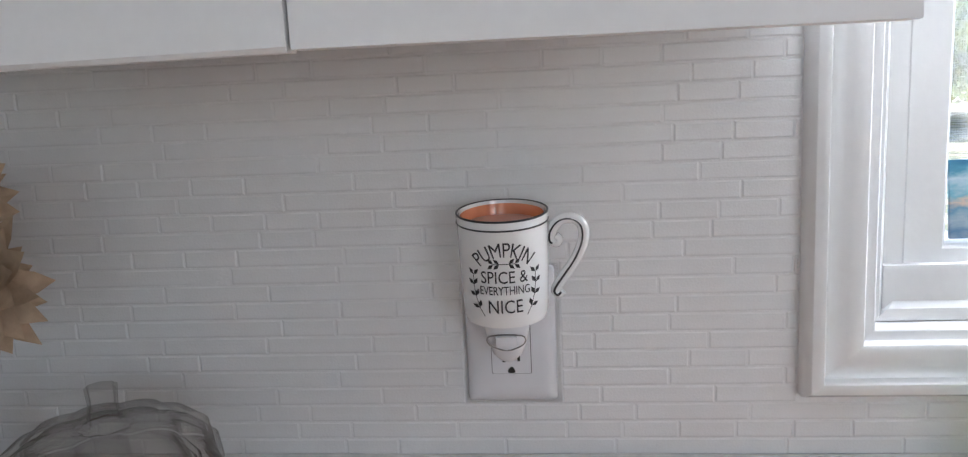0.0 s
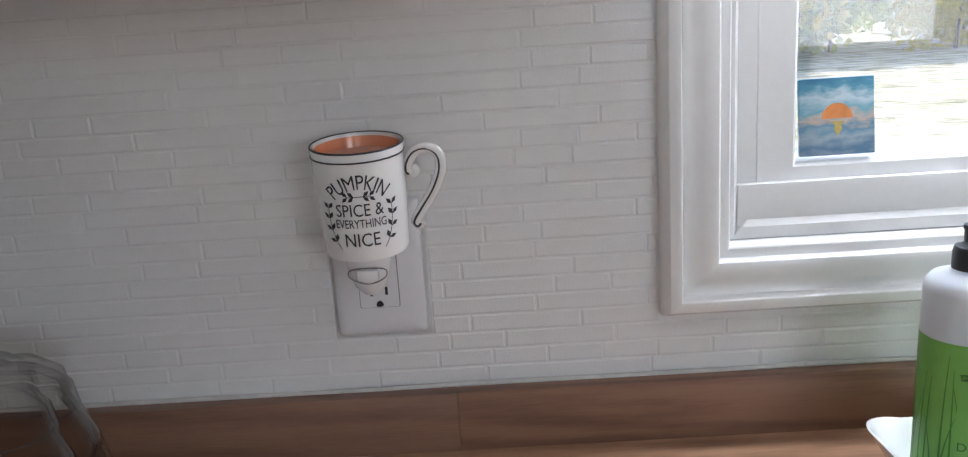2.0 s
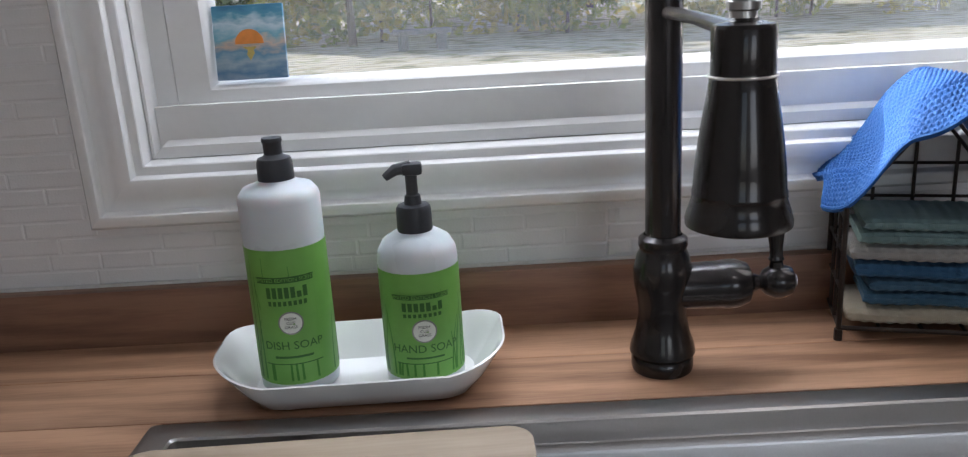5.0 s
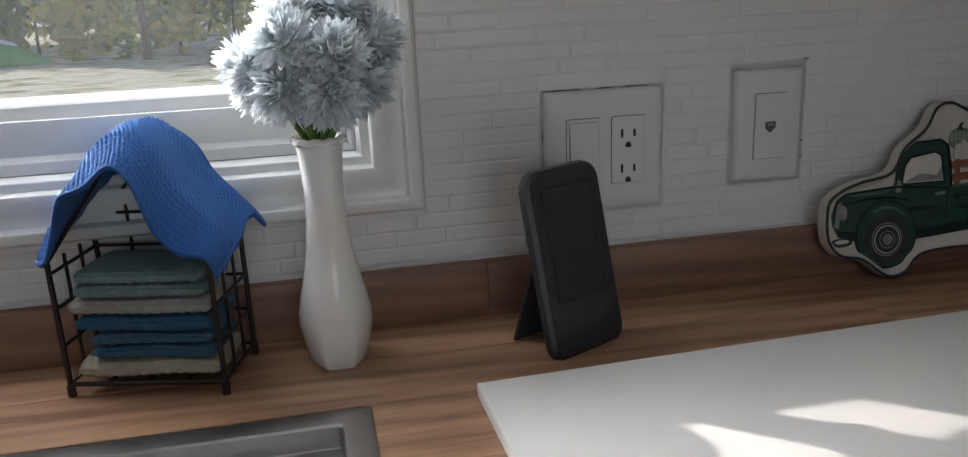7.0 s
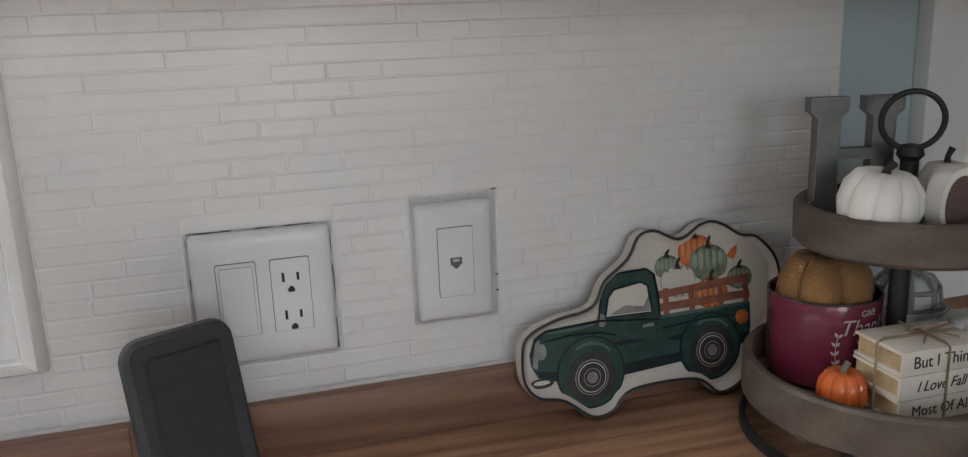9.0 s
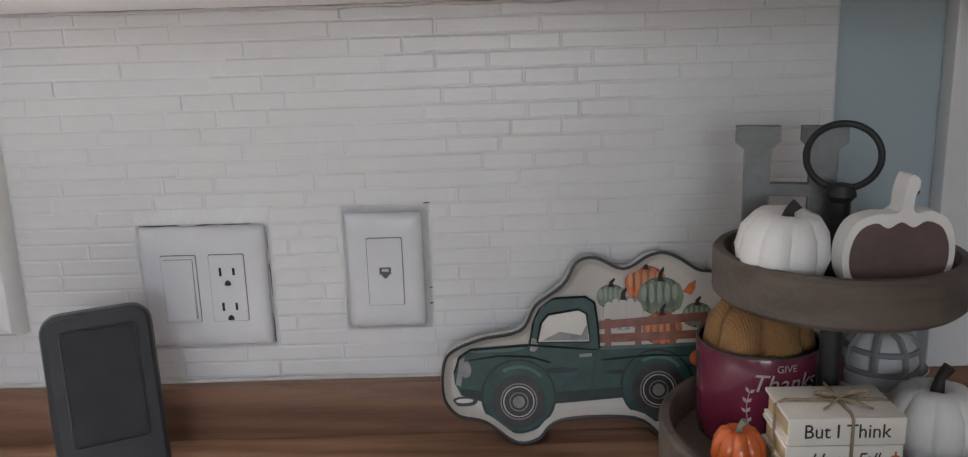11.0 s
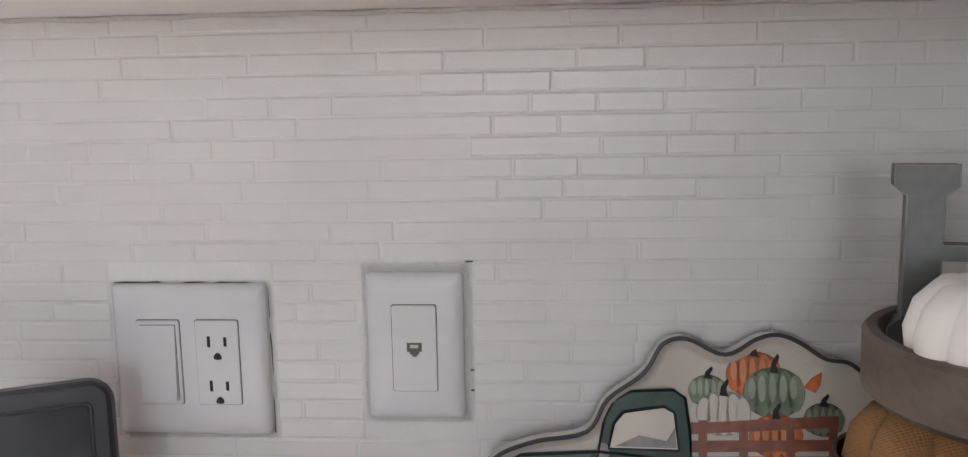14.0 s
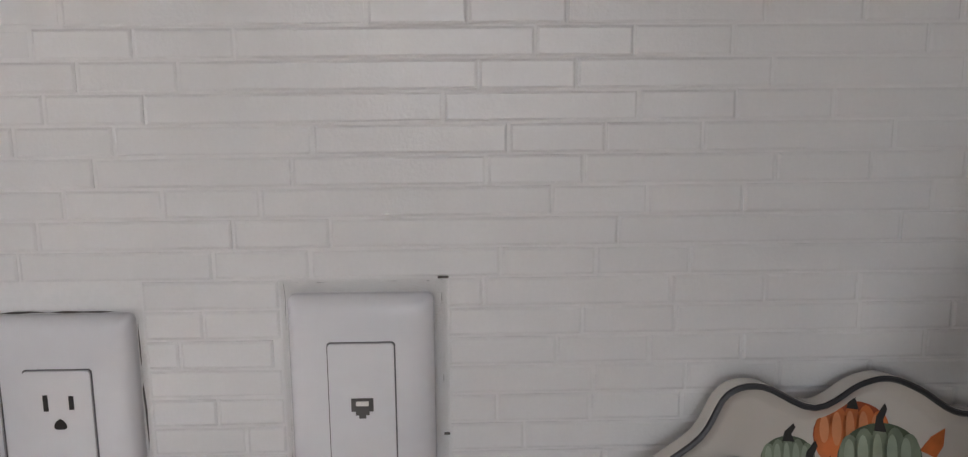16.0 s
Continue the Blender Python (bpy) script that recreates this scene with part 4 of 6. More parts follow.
# sunset tile on the sash ledge
def sunset_material():
    m = material("painted_sunset", (0.3, 0.5, 0.6), 0.35, vary=0.1, scale=60)
    nt = m.node_tree
    b = nt.nodes["Principled BSDF"]
    tc = nt.nodes.new("ShaderNodeTexCoord")
    sep = nt.nodes.new("ShaderNodeSeparateXYZ")
    nz = nt.nodes.new("ShaderNodeTexNoise")
    nz.inputs["Scale"].default_value, nz.inputs["Detail"].default_value = 55, 5
    mp = nt.nodes.new("ShaderNodeMapping")
    mp.inputs["Scale"].default_value = (1, 1, 2.2)
    nt.links.new(tc.outputs["Object"], mp.inputs["Vector"])
    nt.links.new(mp.outputs[0], nz.inputs["Vector"])
    nt.links.new(tc.outputs["Object"], sep.inputs[0])
    ma = nt.nodes.new("ShaderNodeMath")
    ma.operation = "MULTIPLY_ADD"
    nt.links.new(nz.outputs["Fac"], ma.inputs[0])
    ma.inputs[1].default_value = 0.030
    nt.links.new(sep.outputs["Z"], ma.inputs[2])
    ramp = nt.nodes.new("ShaderNodeValToRGB")
    mr = nt.nodes.new("ShaderNodeMapRange")
    mr.inputs["From Min"].default_value, mr.inputs["From Max"].default_value = 0.010, 0.080
    nt.links.new(ma.outputs[0], mr.inputs["Value"])
    nt.links.new(mr.outputs[0], ramp.inputs["Fac"])
    e = ramp.color_ramp.elements
    e[0].position, e[0].color = 0.0, (0.35, 0.42, 0.50, 1)
    e[1].position, e[1].color = 1.0, (0.04, 0.17, 0.28, 1)
    for p, c in ((0.14, (0.10, 0.22, 0.36)), (0.28, (0.36, 0.46, 0.52)), (0.40, (0.12, 0.28, 0.42)), (0.50, (0.62, 0.48, 0.38)), (0.60, (0.16, 0.40, 0.50)), (0.74, (0.52, 0.62, 0.66)), (0.86, (0.08, 0.27, 0.38))):
        x = e.new(p)
        x.color = (*c, 1)
    nt.links.new(ramp.outputs["Color"], b.inputs["Base Color"])
    return m


tile_pic = thing("painted_tile", pose(-1.1350, 0.0180, 1.1568, -8, 0, 0) @ Matrix.Diagonal((1.03, 1, 1.04, 1)), "small square hand-painted sunset tile leaning on the sash", "painted tile")
part("picture", box(-0.031, 0.031, 0.0, 0.005, 0, 0.063, 0.001), sunset_material(), tile_pic)
part("sun_disc", slab([p for p in disc(0, 0.030, 0.0125, 28) if p[1] > 0.0285], -0.0008, 0.0), material("orange_paint", (0.72, 0.25, 0.05), 0.4, vary=0.15, scale=120), tile_pic)
part("sun_glint", slab([(-0.006, 0.0275), (0.006, 0.0275), (0.003, 0.0245), (0.004, 0.022), (0.0, 0.016), (-0.003, 0.021), (-0.002, 0.0245)], -0.0007, 0.0), material("yellow_paint", (0.55, 0.42, 0.12), 0.4, vary=0.3, scale=150), tile_pic)

# soap dish and bottles
dish = thing("soap_dish", pose(-1.0365, -0.121, CZ, 0, 0, 2), "white oblong ceramic dish holding two soap bottles", "dish")
bm = bmesh.new()
rings = []
for w, d, z in ((0.165, 0.070, 0.0), (0.178, 0.082, 0.003), (0.200, 0.100, 0.018), (0.225, 0.121, 0.036), (0.229, 0.124, 0.0385), (0.226, 0.121, 0.0395), (0.219, 0.115, 0.037), (0.195, 0.096, 0.019), (0.178, 0.080, 0.0065), (0.165, 0.068, 0.005)):
    rings.append([bm.verts.new((a, b, z * (0.64 + 0.50 * (2 * a / 0.236) ** 2) if z > 0.006 else z)) for a, b in rounded_rect(w, d, d * 0.36, 8)])
n = len(rings[0])
for a, b in zip(rings, rings[1:]):
    for k in range(n):
        bm.faces.new((a[k], a[(k + 1) % n], b[(k + 1) % n], b[k]))
bm.faces.new(rings[0]), bm.faces.new(rings[-1])
part("dish", bm, M_CERAMIC, dish)


def band(r, z0, z1, mat, parent, name, a0=-180, a1=180, proud=0.0003, label=""):
    bm = bmesh.new()
    n = max(6, int((a1 - a0) / 7))
    rows = []
    for z in (z0, z1):
        rows.append([bm.verts.new(((r + proud) * math.cos(radians(a0 + (a1 - a0) * k / n - 90)), (r + proud) * math.sin(radians(a0 + (a1 - a0) * k / n - 90)), z)) for k in range(n + 1)])
    for k in range(n):
        bm.faces.new((rows[0][k], rows[0][k + 1], rows[1][k + 1], rows[1][k]))
    return part(name, bm, mat, parent, label)


def soap(x, y, r, body, label_z, title, name, label, turn):
    s = thing(name, pose(x, y, CZ + 0.0055, 0, 0, turn), label, "soap bottle", "soap bottles")
    part("bottle", lathe(body, 40), M_BOTTLE, s)
    z0, z1 = label_z
    lab = band(r, z0, z1, M_LABEL, s, "label", label="bright green printed label")
    h = z1 - z0
    rng = random.Random(int(z1 * 1000))
    bm = bmesh.new()
    for k in range(46):
        x0 = rng.uniform(-2.4, 2.4) * r
        if abs(x0) < 0.018 and k % 4:
            continue
        up, lean = rng.uniform(0.35, 1.0) * h * 0.94, rng.uniform(-0.012, 0.012)
        prev = None
        for q in range(6):
            t = q / 5
            c = (x0 + lean * t * t, z0 + 0.003 + up * t)
            w = 0.0008 * (1 - t) + 0.00015
            row = [bm.verts.new((c[0] + e * w, 0, c[1])) for e in (-1, 1)]
            if prev:
                bm.faces.new((prev[0], prev[1], row[1], row[0]))
            prev = row
    part("grass_print", wrap(bm, r, 0, 0, 0.0005), M_LABEL_MID, lab, "", 0)
    band(r, z0 + h * 0.16, z0 + h * 0.80, M_LABEL, lab, "panel", -42, 42, 0.0007)
    for zz in (0.16, 0.80):
        band(r, z0 + h * zz - 0.0004, z0 + h * zz + 0.0004, M_LABEL_DARK, lab, "panel_line", -42, 42, 0.0009)
    band(r, z0 + h * 0.765, z0 + h * 0.810, M_LABEL_DARK, lab, "print_bar", -40, 40, 0.0010)
    part("lettering", wrap(writing("LIMITED EDITION SCENT", 0.0042, 0.00005), r, z0 + h * 0.787, 0, 0.0014), M_LABEL, lab, "", 0)
    for q in range(7):
        band(r, z0 + h * 0.655, z0 + h * (0.735 if q != 5 else 0.70), M_LABEL_DARK, lab, "print_bar", -27 + q * 8.4, -21 + q * 8.4, 0.0010)
    for q in range(8):
        band(r, z0 + h * 0.600, z0 + h * 0.634, M_LABEL_DARK, lab, "print_bar", -26 + q * 7.0, -21.6 + q * 7.0, 0.0010)
    for rad, mat, pr in ((0.0096, M_GREYGLAZE, 0.0010), (0.0084, M_PAPER, 0.0013)):
        bm = slab(disc(0, z0 + h * 0.47, rad, 24), 0, 0.0001)
        part("scent_spot", wrap(bm, r, 0, 2, pr), mat, lab, "", 0)
    for q, word in enumerate(("FRESH", "CUT", "GRASS")):
        part("lettering", wrap(writing(word, 0.0032, 0.00005), r, z0 + h * 0.47 + 0.0036 - q * 0.0034, 2, 0.0016), M_INK, lab, "", 0)
    part("lettering", wrap(writing(title, 0.0094, 0.00005), r, z0 + h * 0.300, 2, 0.0011), M_LABEL_DARK, lab, "", 0)
    band(r, z0 + h * 0.205, z0 + h * 0.222, M_LABEL_DARK, lab, "print_bar", -26, 28, 0.0010)
    return s


B1 = soap(-1.0905, -0.117, 0.0315, [(0, 0), (0.029, 0), (0.0315, 0.003), (0.0315, 0.155), (0.0305, 0.160), (0.0265, 0.165), (0.0160, 0.1685), (0.0135, 0.171)], (0.011, 0.122), "DISH SOAP", "dish_soap_bottle",
          "white dish soap bottle with green label and black cap", 7)
part("cap", lathe([(0.0135, 0.1685), (0.0140, 0.170), (0.0138, 0.1835), (0.0125, 0.187), (0.0085, 0.1885), (0.0070, 0.190), (0.0072, 0.1985), (0.0080, 0.200), (0.0076, 0.2025), (0.0, 0.2035)], 28), M_BLACK, B1, "black push-pull cap")
B2 = soap(-0.9865, -0.123, 0.0315, [(0, 0), (0.029, 0), (0.0315, 0.003), (0.0315, 0.102), (0.0305, 0.111), (0.026, 0.1190), (0.018, 0.1240), (0.0135, 0.1255), (0.0135, 0.1285)], (0.012, 0.0995), "HAND SOAP", "hand_soap_bottle",
          "white hand soap bottle with green label and black pump", 5)
part("collar", lathe([(0.0135, 0.1250), (0.0138, 0.1265), (0.0136, 0.1430), (0.0123, 0.1455), (0.0070, 0.1465), (0.0060, 0.153), (0.0046, 0.154), (0.0046, 0.171)], 28), M_BLACK, B2)
bm = box(-0.007, 0.009, -0.0065, 0.0065, 0.169, 0.1785, 0.003)
tube([(0.0, 0, 0.1750), (-0.012, -0.002, 0.1740), (-0.020, -0.003, 0.1685)], [0.0052, 0.0045, 0.0030], 10, bm)
part("pump_head", bm, M_BLACK, B2)

# sink with ledges, and the cutting board over it
sink = thing("kitchen_sink", pose(0, 0, CZ), "brushed stainless steel workstation sink set into the counter", "sink")


def sink_shell():
    bm = bmesh.new()
    rings = []
    for inset, z in ((0, -0.002), (0, 0.0018), (0.0015, 0.0028), (0.0225, 0.0028), (0.0240, 0.0010), (0.0245, -0.016), (0.0255, -0.017), (0.0365, -0.017), (0.0375, -0.019), (0.039, -0.20), (0.055, -0.215)):
        w, d = SX1 - SX0 - 2 * inset, SY1 - SY0 - 2 * inset
        rings.append([bm.verts.new((a + (SX0 + SX1) / 2, b + (SY0 + SY1) / 2, z)) for a, b in rounded_rect(w, d, 0.004 if inset < 0.03 else 0.012, 4)])
    n = len(rings[0])
    for a, b in zip(rings, rings[1:]):
        for k in range(n):
            bm.faces.new((a[k], a[(k + 1) % n], b[(k + 1) % n], b[k]))
    bm.faces.new(rings[-1])
    return bm


part("basin", sink_shell(), M_STEEL, sink)
part("drain", moved(lathe([(0.055, -0.2145), (0.050, -0.2115), (0.045, -0.2135), (0, -0.2145)], 32), pose(-0.79, -0.39, 0)), M_STEEL, sink)
cutting = thing("cutting_board", pose(-1.040, -0.376, CZ + 0.003, 0, 0, 2), "light bamboo cutting board with a hand slot, over the sink", "cutting board")
bm = bmesh.new()
outer = rounded_rect(0.275, 0.27, 0.018, 6)
inner = [(a * 1.0 - 0.005, b + 0.098) for a, b in rounded_rect(0.085, 0.020, 0.0098, 6)]
for z0, flip in ((0.0, 0), (0.018, 1)):
    o = [bm.verts.new((a, b, z0)) for a, b in outer]
    i = [bm.verts.new((a, b, z0)) for a, b in inner]
    n = len(o)
    for k in range(n):
        bm.faces.new((o[k], o[(k + 1) % n], i[(k + 1) % n], i[k]))
    if flip:
        for k in range(n):
            bm.faces.new((last[0][k], last[0][(k + 1) % n], o[(k + 1) % n], o[k]))
            bm.faces.new((last[1][k], last[1][(k + 1) % n], i[(k + 1) % n], i[k]))
    last = (o, i)
part("board", bm, M_BOARD, cutting)

# faucet
faucet = thing("kitchen_faucet", pose(-0.793, -0.118, CZ), "dark oil-rubbed bronze gooseneck kitchen faucet with spray head", "faucet")
part("body", lathe([(0, 0), (0.0240, 0), (0.0250, 0.003), (0.0250, 0.010), (0.0235, 0.0125), (0.0265, 0.016), (0.0255, 0.022), (0.0215, 0.034), (0.0190, 0.048), (0.0200, 0.060), (0.0228, 0.074), (0.0232, 0.086), (0.0205, 0.098), (0.0180, 0.103), (0.0195, 0.107), (0.0190, 0.112), (0.0150, 0.115)], 40), M_BRONZE, faucet)
neck = [(0, 0, 0.112), (0, 0, 0.26), (0, 0, 0.315)] + [(0, -0.092 + 0.092 * math.cos(a), 0.315 + 0.092 * math.sin(a)) for a in (math.pi * q / 14 for q in range(1, 14))] + [(0, -0.184, 0.315)]
part("neck", tube(neck, 0.0140, 16), M_BRONZE, faucet)
part("hose", tube([(0, -0.184, 0.316), (0.001, -0.184, 0.305), (0.003, -0.185, 0.284)], 0.0072, 12), M_STEEL, faucet, "steel-grey pull-down hose")
part("hose_collar", moved(lathe([(0.0072, 0), (0.0088, 0.001), (0.0088, 0.005), (0.0072, 0.006)], 20), pose(0.0025, -0.185, 0.292)), M_STEEL, faucet)
SPRAY = pose(0.003, -0.185, 0.1746)
part("spray_head", moved(lathe([(0, 0.002), (0.0235, 0.001), (0.0290, 0.003), (0.0292, 0.006), (0.0275, 0.012), (0.0252, 0.0185), (0.0256, 0.0200), (0.0256, 0.0220), (0.0250, 0.0235), (0.0244, 0.034),
                                (0.0228, 0.048), (0.0207, 0.062), (0.0186, 0.074), (0.0174, 0.083), (0.0168, 0.0846), (0.0170, 0.0870), (0.0170, 0.1085), (0.0160, 0.1110), (0.009, 0.1124), (0.0075, 0.114)], 44), SPRAY), M_BRONZE, faucet)
part("spray_ring", tube([(0.003 + 0.0178 * math.cos(a), -0.185 + 0.0178 * math.sin(a), 0.2590) for a in (2 * math.pi * q / 28 for q in range(28))], 0.0009, 6, closed=True), M_STEEL, faucet)
part("dock_arm", tube([(0.0, -0.010, 0.284), (0.001, -0.09, 0.284), (0.002, -0.172, 0.281)], [0.0048, 0.0044, 0.0055], 10), M_BRONZE, faucet)
valve = part("valve", moved(lathe([(0, 0.010), (0.0185, 0.012), (0.0190, 0.046), (0.0200, 0.049), (0.0198, 0.058), (0.0165, 0.067), (0.0075, 0.072), (0.0055, 0.078), (0.010, 0.081), (0.0136, 0.088), (0.0140, 0.094), (0.0115, 0.102), (0.0065, 0.105), (0, 0.1055)], 32), pose(0, 0, 0.070, 0, 90, 0)), M_BRONZE, faucet)
part("end_cap", moved(lathe([(0, 0.1062), (0.0050, 0.1062), (0.0062, 0.1050)], 20), pose(0, 0, 0.070, 0, 90, 0)), M_CERAMIC, valve, "small white index cap")
part("lever", moved(lathe([(0, 0.010), (0.0058, 0.011), (0.0050, 0.017), (0.0062, 0.019), (0.0050, 0.022), (0.0052, 0.030), (0.0072, 0.044), (0.0092, 0.058), (0.0088, 0.066), (0.0075, 0.0675), (0.0098, 0.070), (0.0090, 0.0735), (0, 0.0745)], 24), pose(0.091, 0, 0.070, 0, -3, 0)), M_BRONZE, faucet)

# wire caddy with folded dishcloths
CADDY = pose(-0.635, -0.084, CZ, 0, 0, -14.5)
caddy = thing("wire_caddy", CADDY, "dark wire caddy shaped as a little house", "wire caddy")
CW, CD, CH, CP = 0.132, 0.078, 0.118, 0.200


def wire(points, parent=caddy, r=0.0016):
    return part("wire", tube(points, r, 6), M_WIRE, parent)


def gable(x):
    return CH + (CP - CH) * (1 - abs(2 * x / CW - 1))


for x in (0, CW):
    for y in (0, CD):
        part("post", tube([(x, y, 0.0), (x, y, gable(x))], 0.0024, 8), M_WIRE, caddy)
        part("foot", lathe([(0, 0), (0.0036, 0), (0.0036, 0.010), (0, 0.010)], 10), M_WIRE, caddy).matrix_basis = pose(x, y, 0)
for z in (0.011, 0.045, 0.078, 0.108):
    wire([(0, CD, z), (CW, CD, z)])
    for x in (0, CW):
        wire([(x, 0, z), (x, CD, z)])
wire([(0, 0, 0.011), (CW, 0, 0.011)], r=0.0022)
wire([(CW * 0.18, CD, 0.138), (CW * 0.82, CD, 0.138)])
for k in range(1, 4):
    wire([(CW * k / 4, CD, 0.011), (CW * k / 4, CD, gable(CW * k / 4))])
    wire([(CW * k / 4, 0, 0.011), (CW * k / 4, CD, 0.011)])
for x in (0, CW):
    for k in (1, 2):
        wire([(x, CD * k / 3, 0.011), (x, CD * k / 3, CH)])
for y in (0, CD):
    wire([(0, y, CH), (CW / 2, y, CP), (CW, y, CH)], r=0.0020)
wire([(CW / 2, 0, CP), (CW / 2, CD, CP)])


def folded(z, h, w, d, mat, label, seed, dx=0.0):
    """A folded knitted cloth: layers with round folds to the front, stitches in relief and a slight sag."""
    rng = random.Random(seed)
    c = thing("dishcloth", CADDY @ pose(CW / 2 + dx, CD / 2 - 0.002, z, 0, 0, rng.uniform(-2, 2)), label, "dishcloth", "folded dishcloths")
    layers = 2 if h > 0.02 else 1
    for q in range(layers):
        bm = bmesh.new()
        nx, nr, rows = 120, 56, []
        hh, z0 = h / layers, q * h / layers
        wq = w * (1 - 0.05 * q * rng.random())
        for k in range(nx + 1):
            u = 2 * k / nx - 1
            x = u * wq / 2
            end = 1 - 0.35 * abs(u) ** 14
            row = []
            for r in range(nr):
                a = 2 * math.pi * r / nr
                ca, sa = math.cos(a), math.sin(a)
                y = math.copysign(abs(ca) ** 0.42, ca) * d / 2
                zz = math.copysign(abs(sa) ** 0.7, sa) * hh / 2 * end
                arc = y if abs(ca) < 0.95 else zz * 1.2 + d / 2
                knit = 0.0009 * math.sin(math.pi * (x / 0.0100 + arc / 0.0072)) * math.sin(math.pi * (x / 0.0100 - arc / 0.0072))
                y += knit * ca * 1.2 + 0.0012 * math.sin(x * 70 + seed)
                zz += knit * sa + 0.0006 * math.sin(x * 55 + seed * 1.7) * (1 if zz > 0 else 0.3)
                row.append(bm.verts.new((x + 0.0008 * math.sin(a * 3 + seed), y, z0 + hh / 2 + zz)))
            rows.append(row)
        for a, b in zip(rows, rows[1:]):
            for r in range(nr):
                bm.faces.new((a[r], a[(r + 1) % nr], b[(r + 1) % nr], b[r]))
        bm.faces.new(rows[0]), bm.faces.new(rows[-1])
        part("fold", bm, mat, c, "", 70)
    return c


zz = 0.0132
for k, (h, w, mat, words, dx) in enumerate(((0.0155, 0.120, M_BEIGEKNIT, "beige", 0.0), (0.012, 0.104, M_SLATEKNIT, "slate blue", 0.006), (0.010, 0.100, M_NAVYKNIT, "dark grey-blue", 0.006), (0.014, 0.112, M_BLUEKNIT, "deep blue", 0.002),
                                        (0.014, 0.118, M_GREYKNIT, "pale grey", 0.0), (0.024, 0.108, M_SAGEKNIT, "sage green", 0.001))):
    folded(zz, h, w, 0.066, mat, words + " knitted dishcloth folded in the wire caddy", k, dx)
    zz += h + 0.001

# blue cloth thrown over the caddy's roof
drape = thing("draped_dishcloth", CADDY, "bright blue knitted dishcloth draped over the wire caddy", "dishcloth")
NV = 132
bm = bmesh.new()
ROOF = rounded([(-0.017, 0, 0.120), (-0.008, 0, 0.128), (0.006, 0, 0.139), (0.023, 0, 0.156), (0.041, 0, 0.188), (0.061, 0, 0.2085), (0.079, 0, 0.2090), (0.097, 0, 0.193), (0.109, 0, 0.168), (0.128, 0, 0.146), (0.143, 0, 0.130), (0.150, 0, 0.121)], 21, False)
sheets = []
for lift in (0.0, 0.0032):
    grid = []
    for i, p in enumerate(ROOF):
        s = i / (len(ROOF) - 1)
        row = []
        for j in range(NV + 1):
            v = j / NV
            y0 = -0.030 + 0.040 * max(0, 1 - s / 0.34) + 0.006 * math.sin(s * 5 + 1)
            y = y0 + (0.096 - y0) * v
            sag = 0.007 * math.sin(s * 21 + 0.5) * (1 - v) * max(0, 1 - abs(s - 0.25) / 0.35) + 0.0045 * math.sin(v * 7 + s * 9) * (0.3 + abs(s - 0.45)) - 0.028 * max(0, 0.24 - v) / 0.24 * (0.4 + 0.6 * math.sin(s * 9.5 + 0.6) ** 2) - 0.012 * max(0, v - 0.85) / 0.15
            stitch = 0.0030 * abs(math.sin(math.pi * s * 52 + (0.5 * math.pi if int(v * 32) % 2 else 0))) ** 0.8 * abs(math.sin(math.pi * v * 32)) ** 0.8 if lift else 0
            row.append(bm.verts.new((p.x + 0.004 * math.sin(v * 6), y, p.z + sag + lift + stitch + 0.007)))
        grid.append(row)
    sheets.append(grid)
    for a, b in zip(grid, grid[1:]):
        for j in range(NV):
            bm.faces.new((a[j], a[j + 1], b[j + 1], b[j]))
rim = [[(i, 0) for i in range(len(ROOF))], [(len(ROOF) - 1, j) for j in range(NV + 1)], [(i, NV) for i in range(len(ROOF) - 1, -1, -1)], [(0, j) for j in range(NV, -1, -1)]]
for line in rim:
    for (a, b), (c, d) in zip(line, line[1:]):
        bm.faces.new((sheets[0][a][b], sheets[0][c][d], sheets[1][c][d], sheets[1][a][b]))
hem = [sheets[1][i][j].co.copy() for line in rim for i, j in line[:-1:4]]
part("cloth", bm, M_BLUE, drape, "", 80)
part("hem", tube(hem, [0.0020] * len(hem), 6, closed=True), M_BLUE, drape)

# milk-glass vase and its flowers
vase = thing("bud_vase", pose(-0.412, -0.079, CZ) @ Matrix.Diagonal((1.07, 1.07, 1, 1)), "white milk-glass bud vase with a faceted foot", "vase")
def facet(a, i):
    k = max(0.0, 1 - i / 7)
    return 1 - k * (1 - math.cos(math.pi / 6) / math.cos((a % (math.pi / 3)) - math.pi / 6)) if i < 7 else 1


part("vase", lathe([(0, 0), (0.0205, 0), (0.0225, 0.003), (0.0270, 0.020), (0.0300, 0.038), (0.0295, 0.050), (0.0265, 0.066), (0.0215, 0.088), (0.0180, 0.110), (0.0160, 0.135), (0.0155, 0.160), (0.0170, 0.185), (0.0182, 0.198), (0.0165, 0.200), (0.0150, 0.180), (0.0130, 0.15)], 48, wobble=facet), M_MILK, vase)
part("rim", tube([((0.0185 + 0.0005 * math.sin(10 * t)) * math.cos(t), (0.0185 + 0.0005 * math.sin(10 * t)) * math.sin(t), 0.2000 + 0.0008 * math.sin(10 * t)) for t in (2 * math.pi * q / 60 for q in range(60))], 0.0034, 8, closed=True), M_MILK, vase)
bouquet = thing("flower_bouquet", pose(-0.412, -0.079, CZ + 0.20), "silvery white artificial mum heads with green stems", "flowers")
mums = []
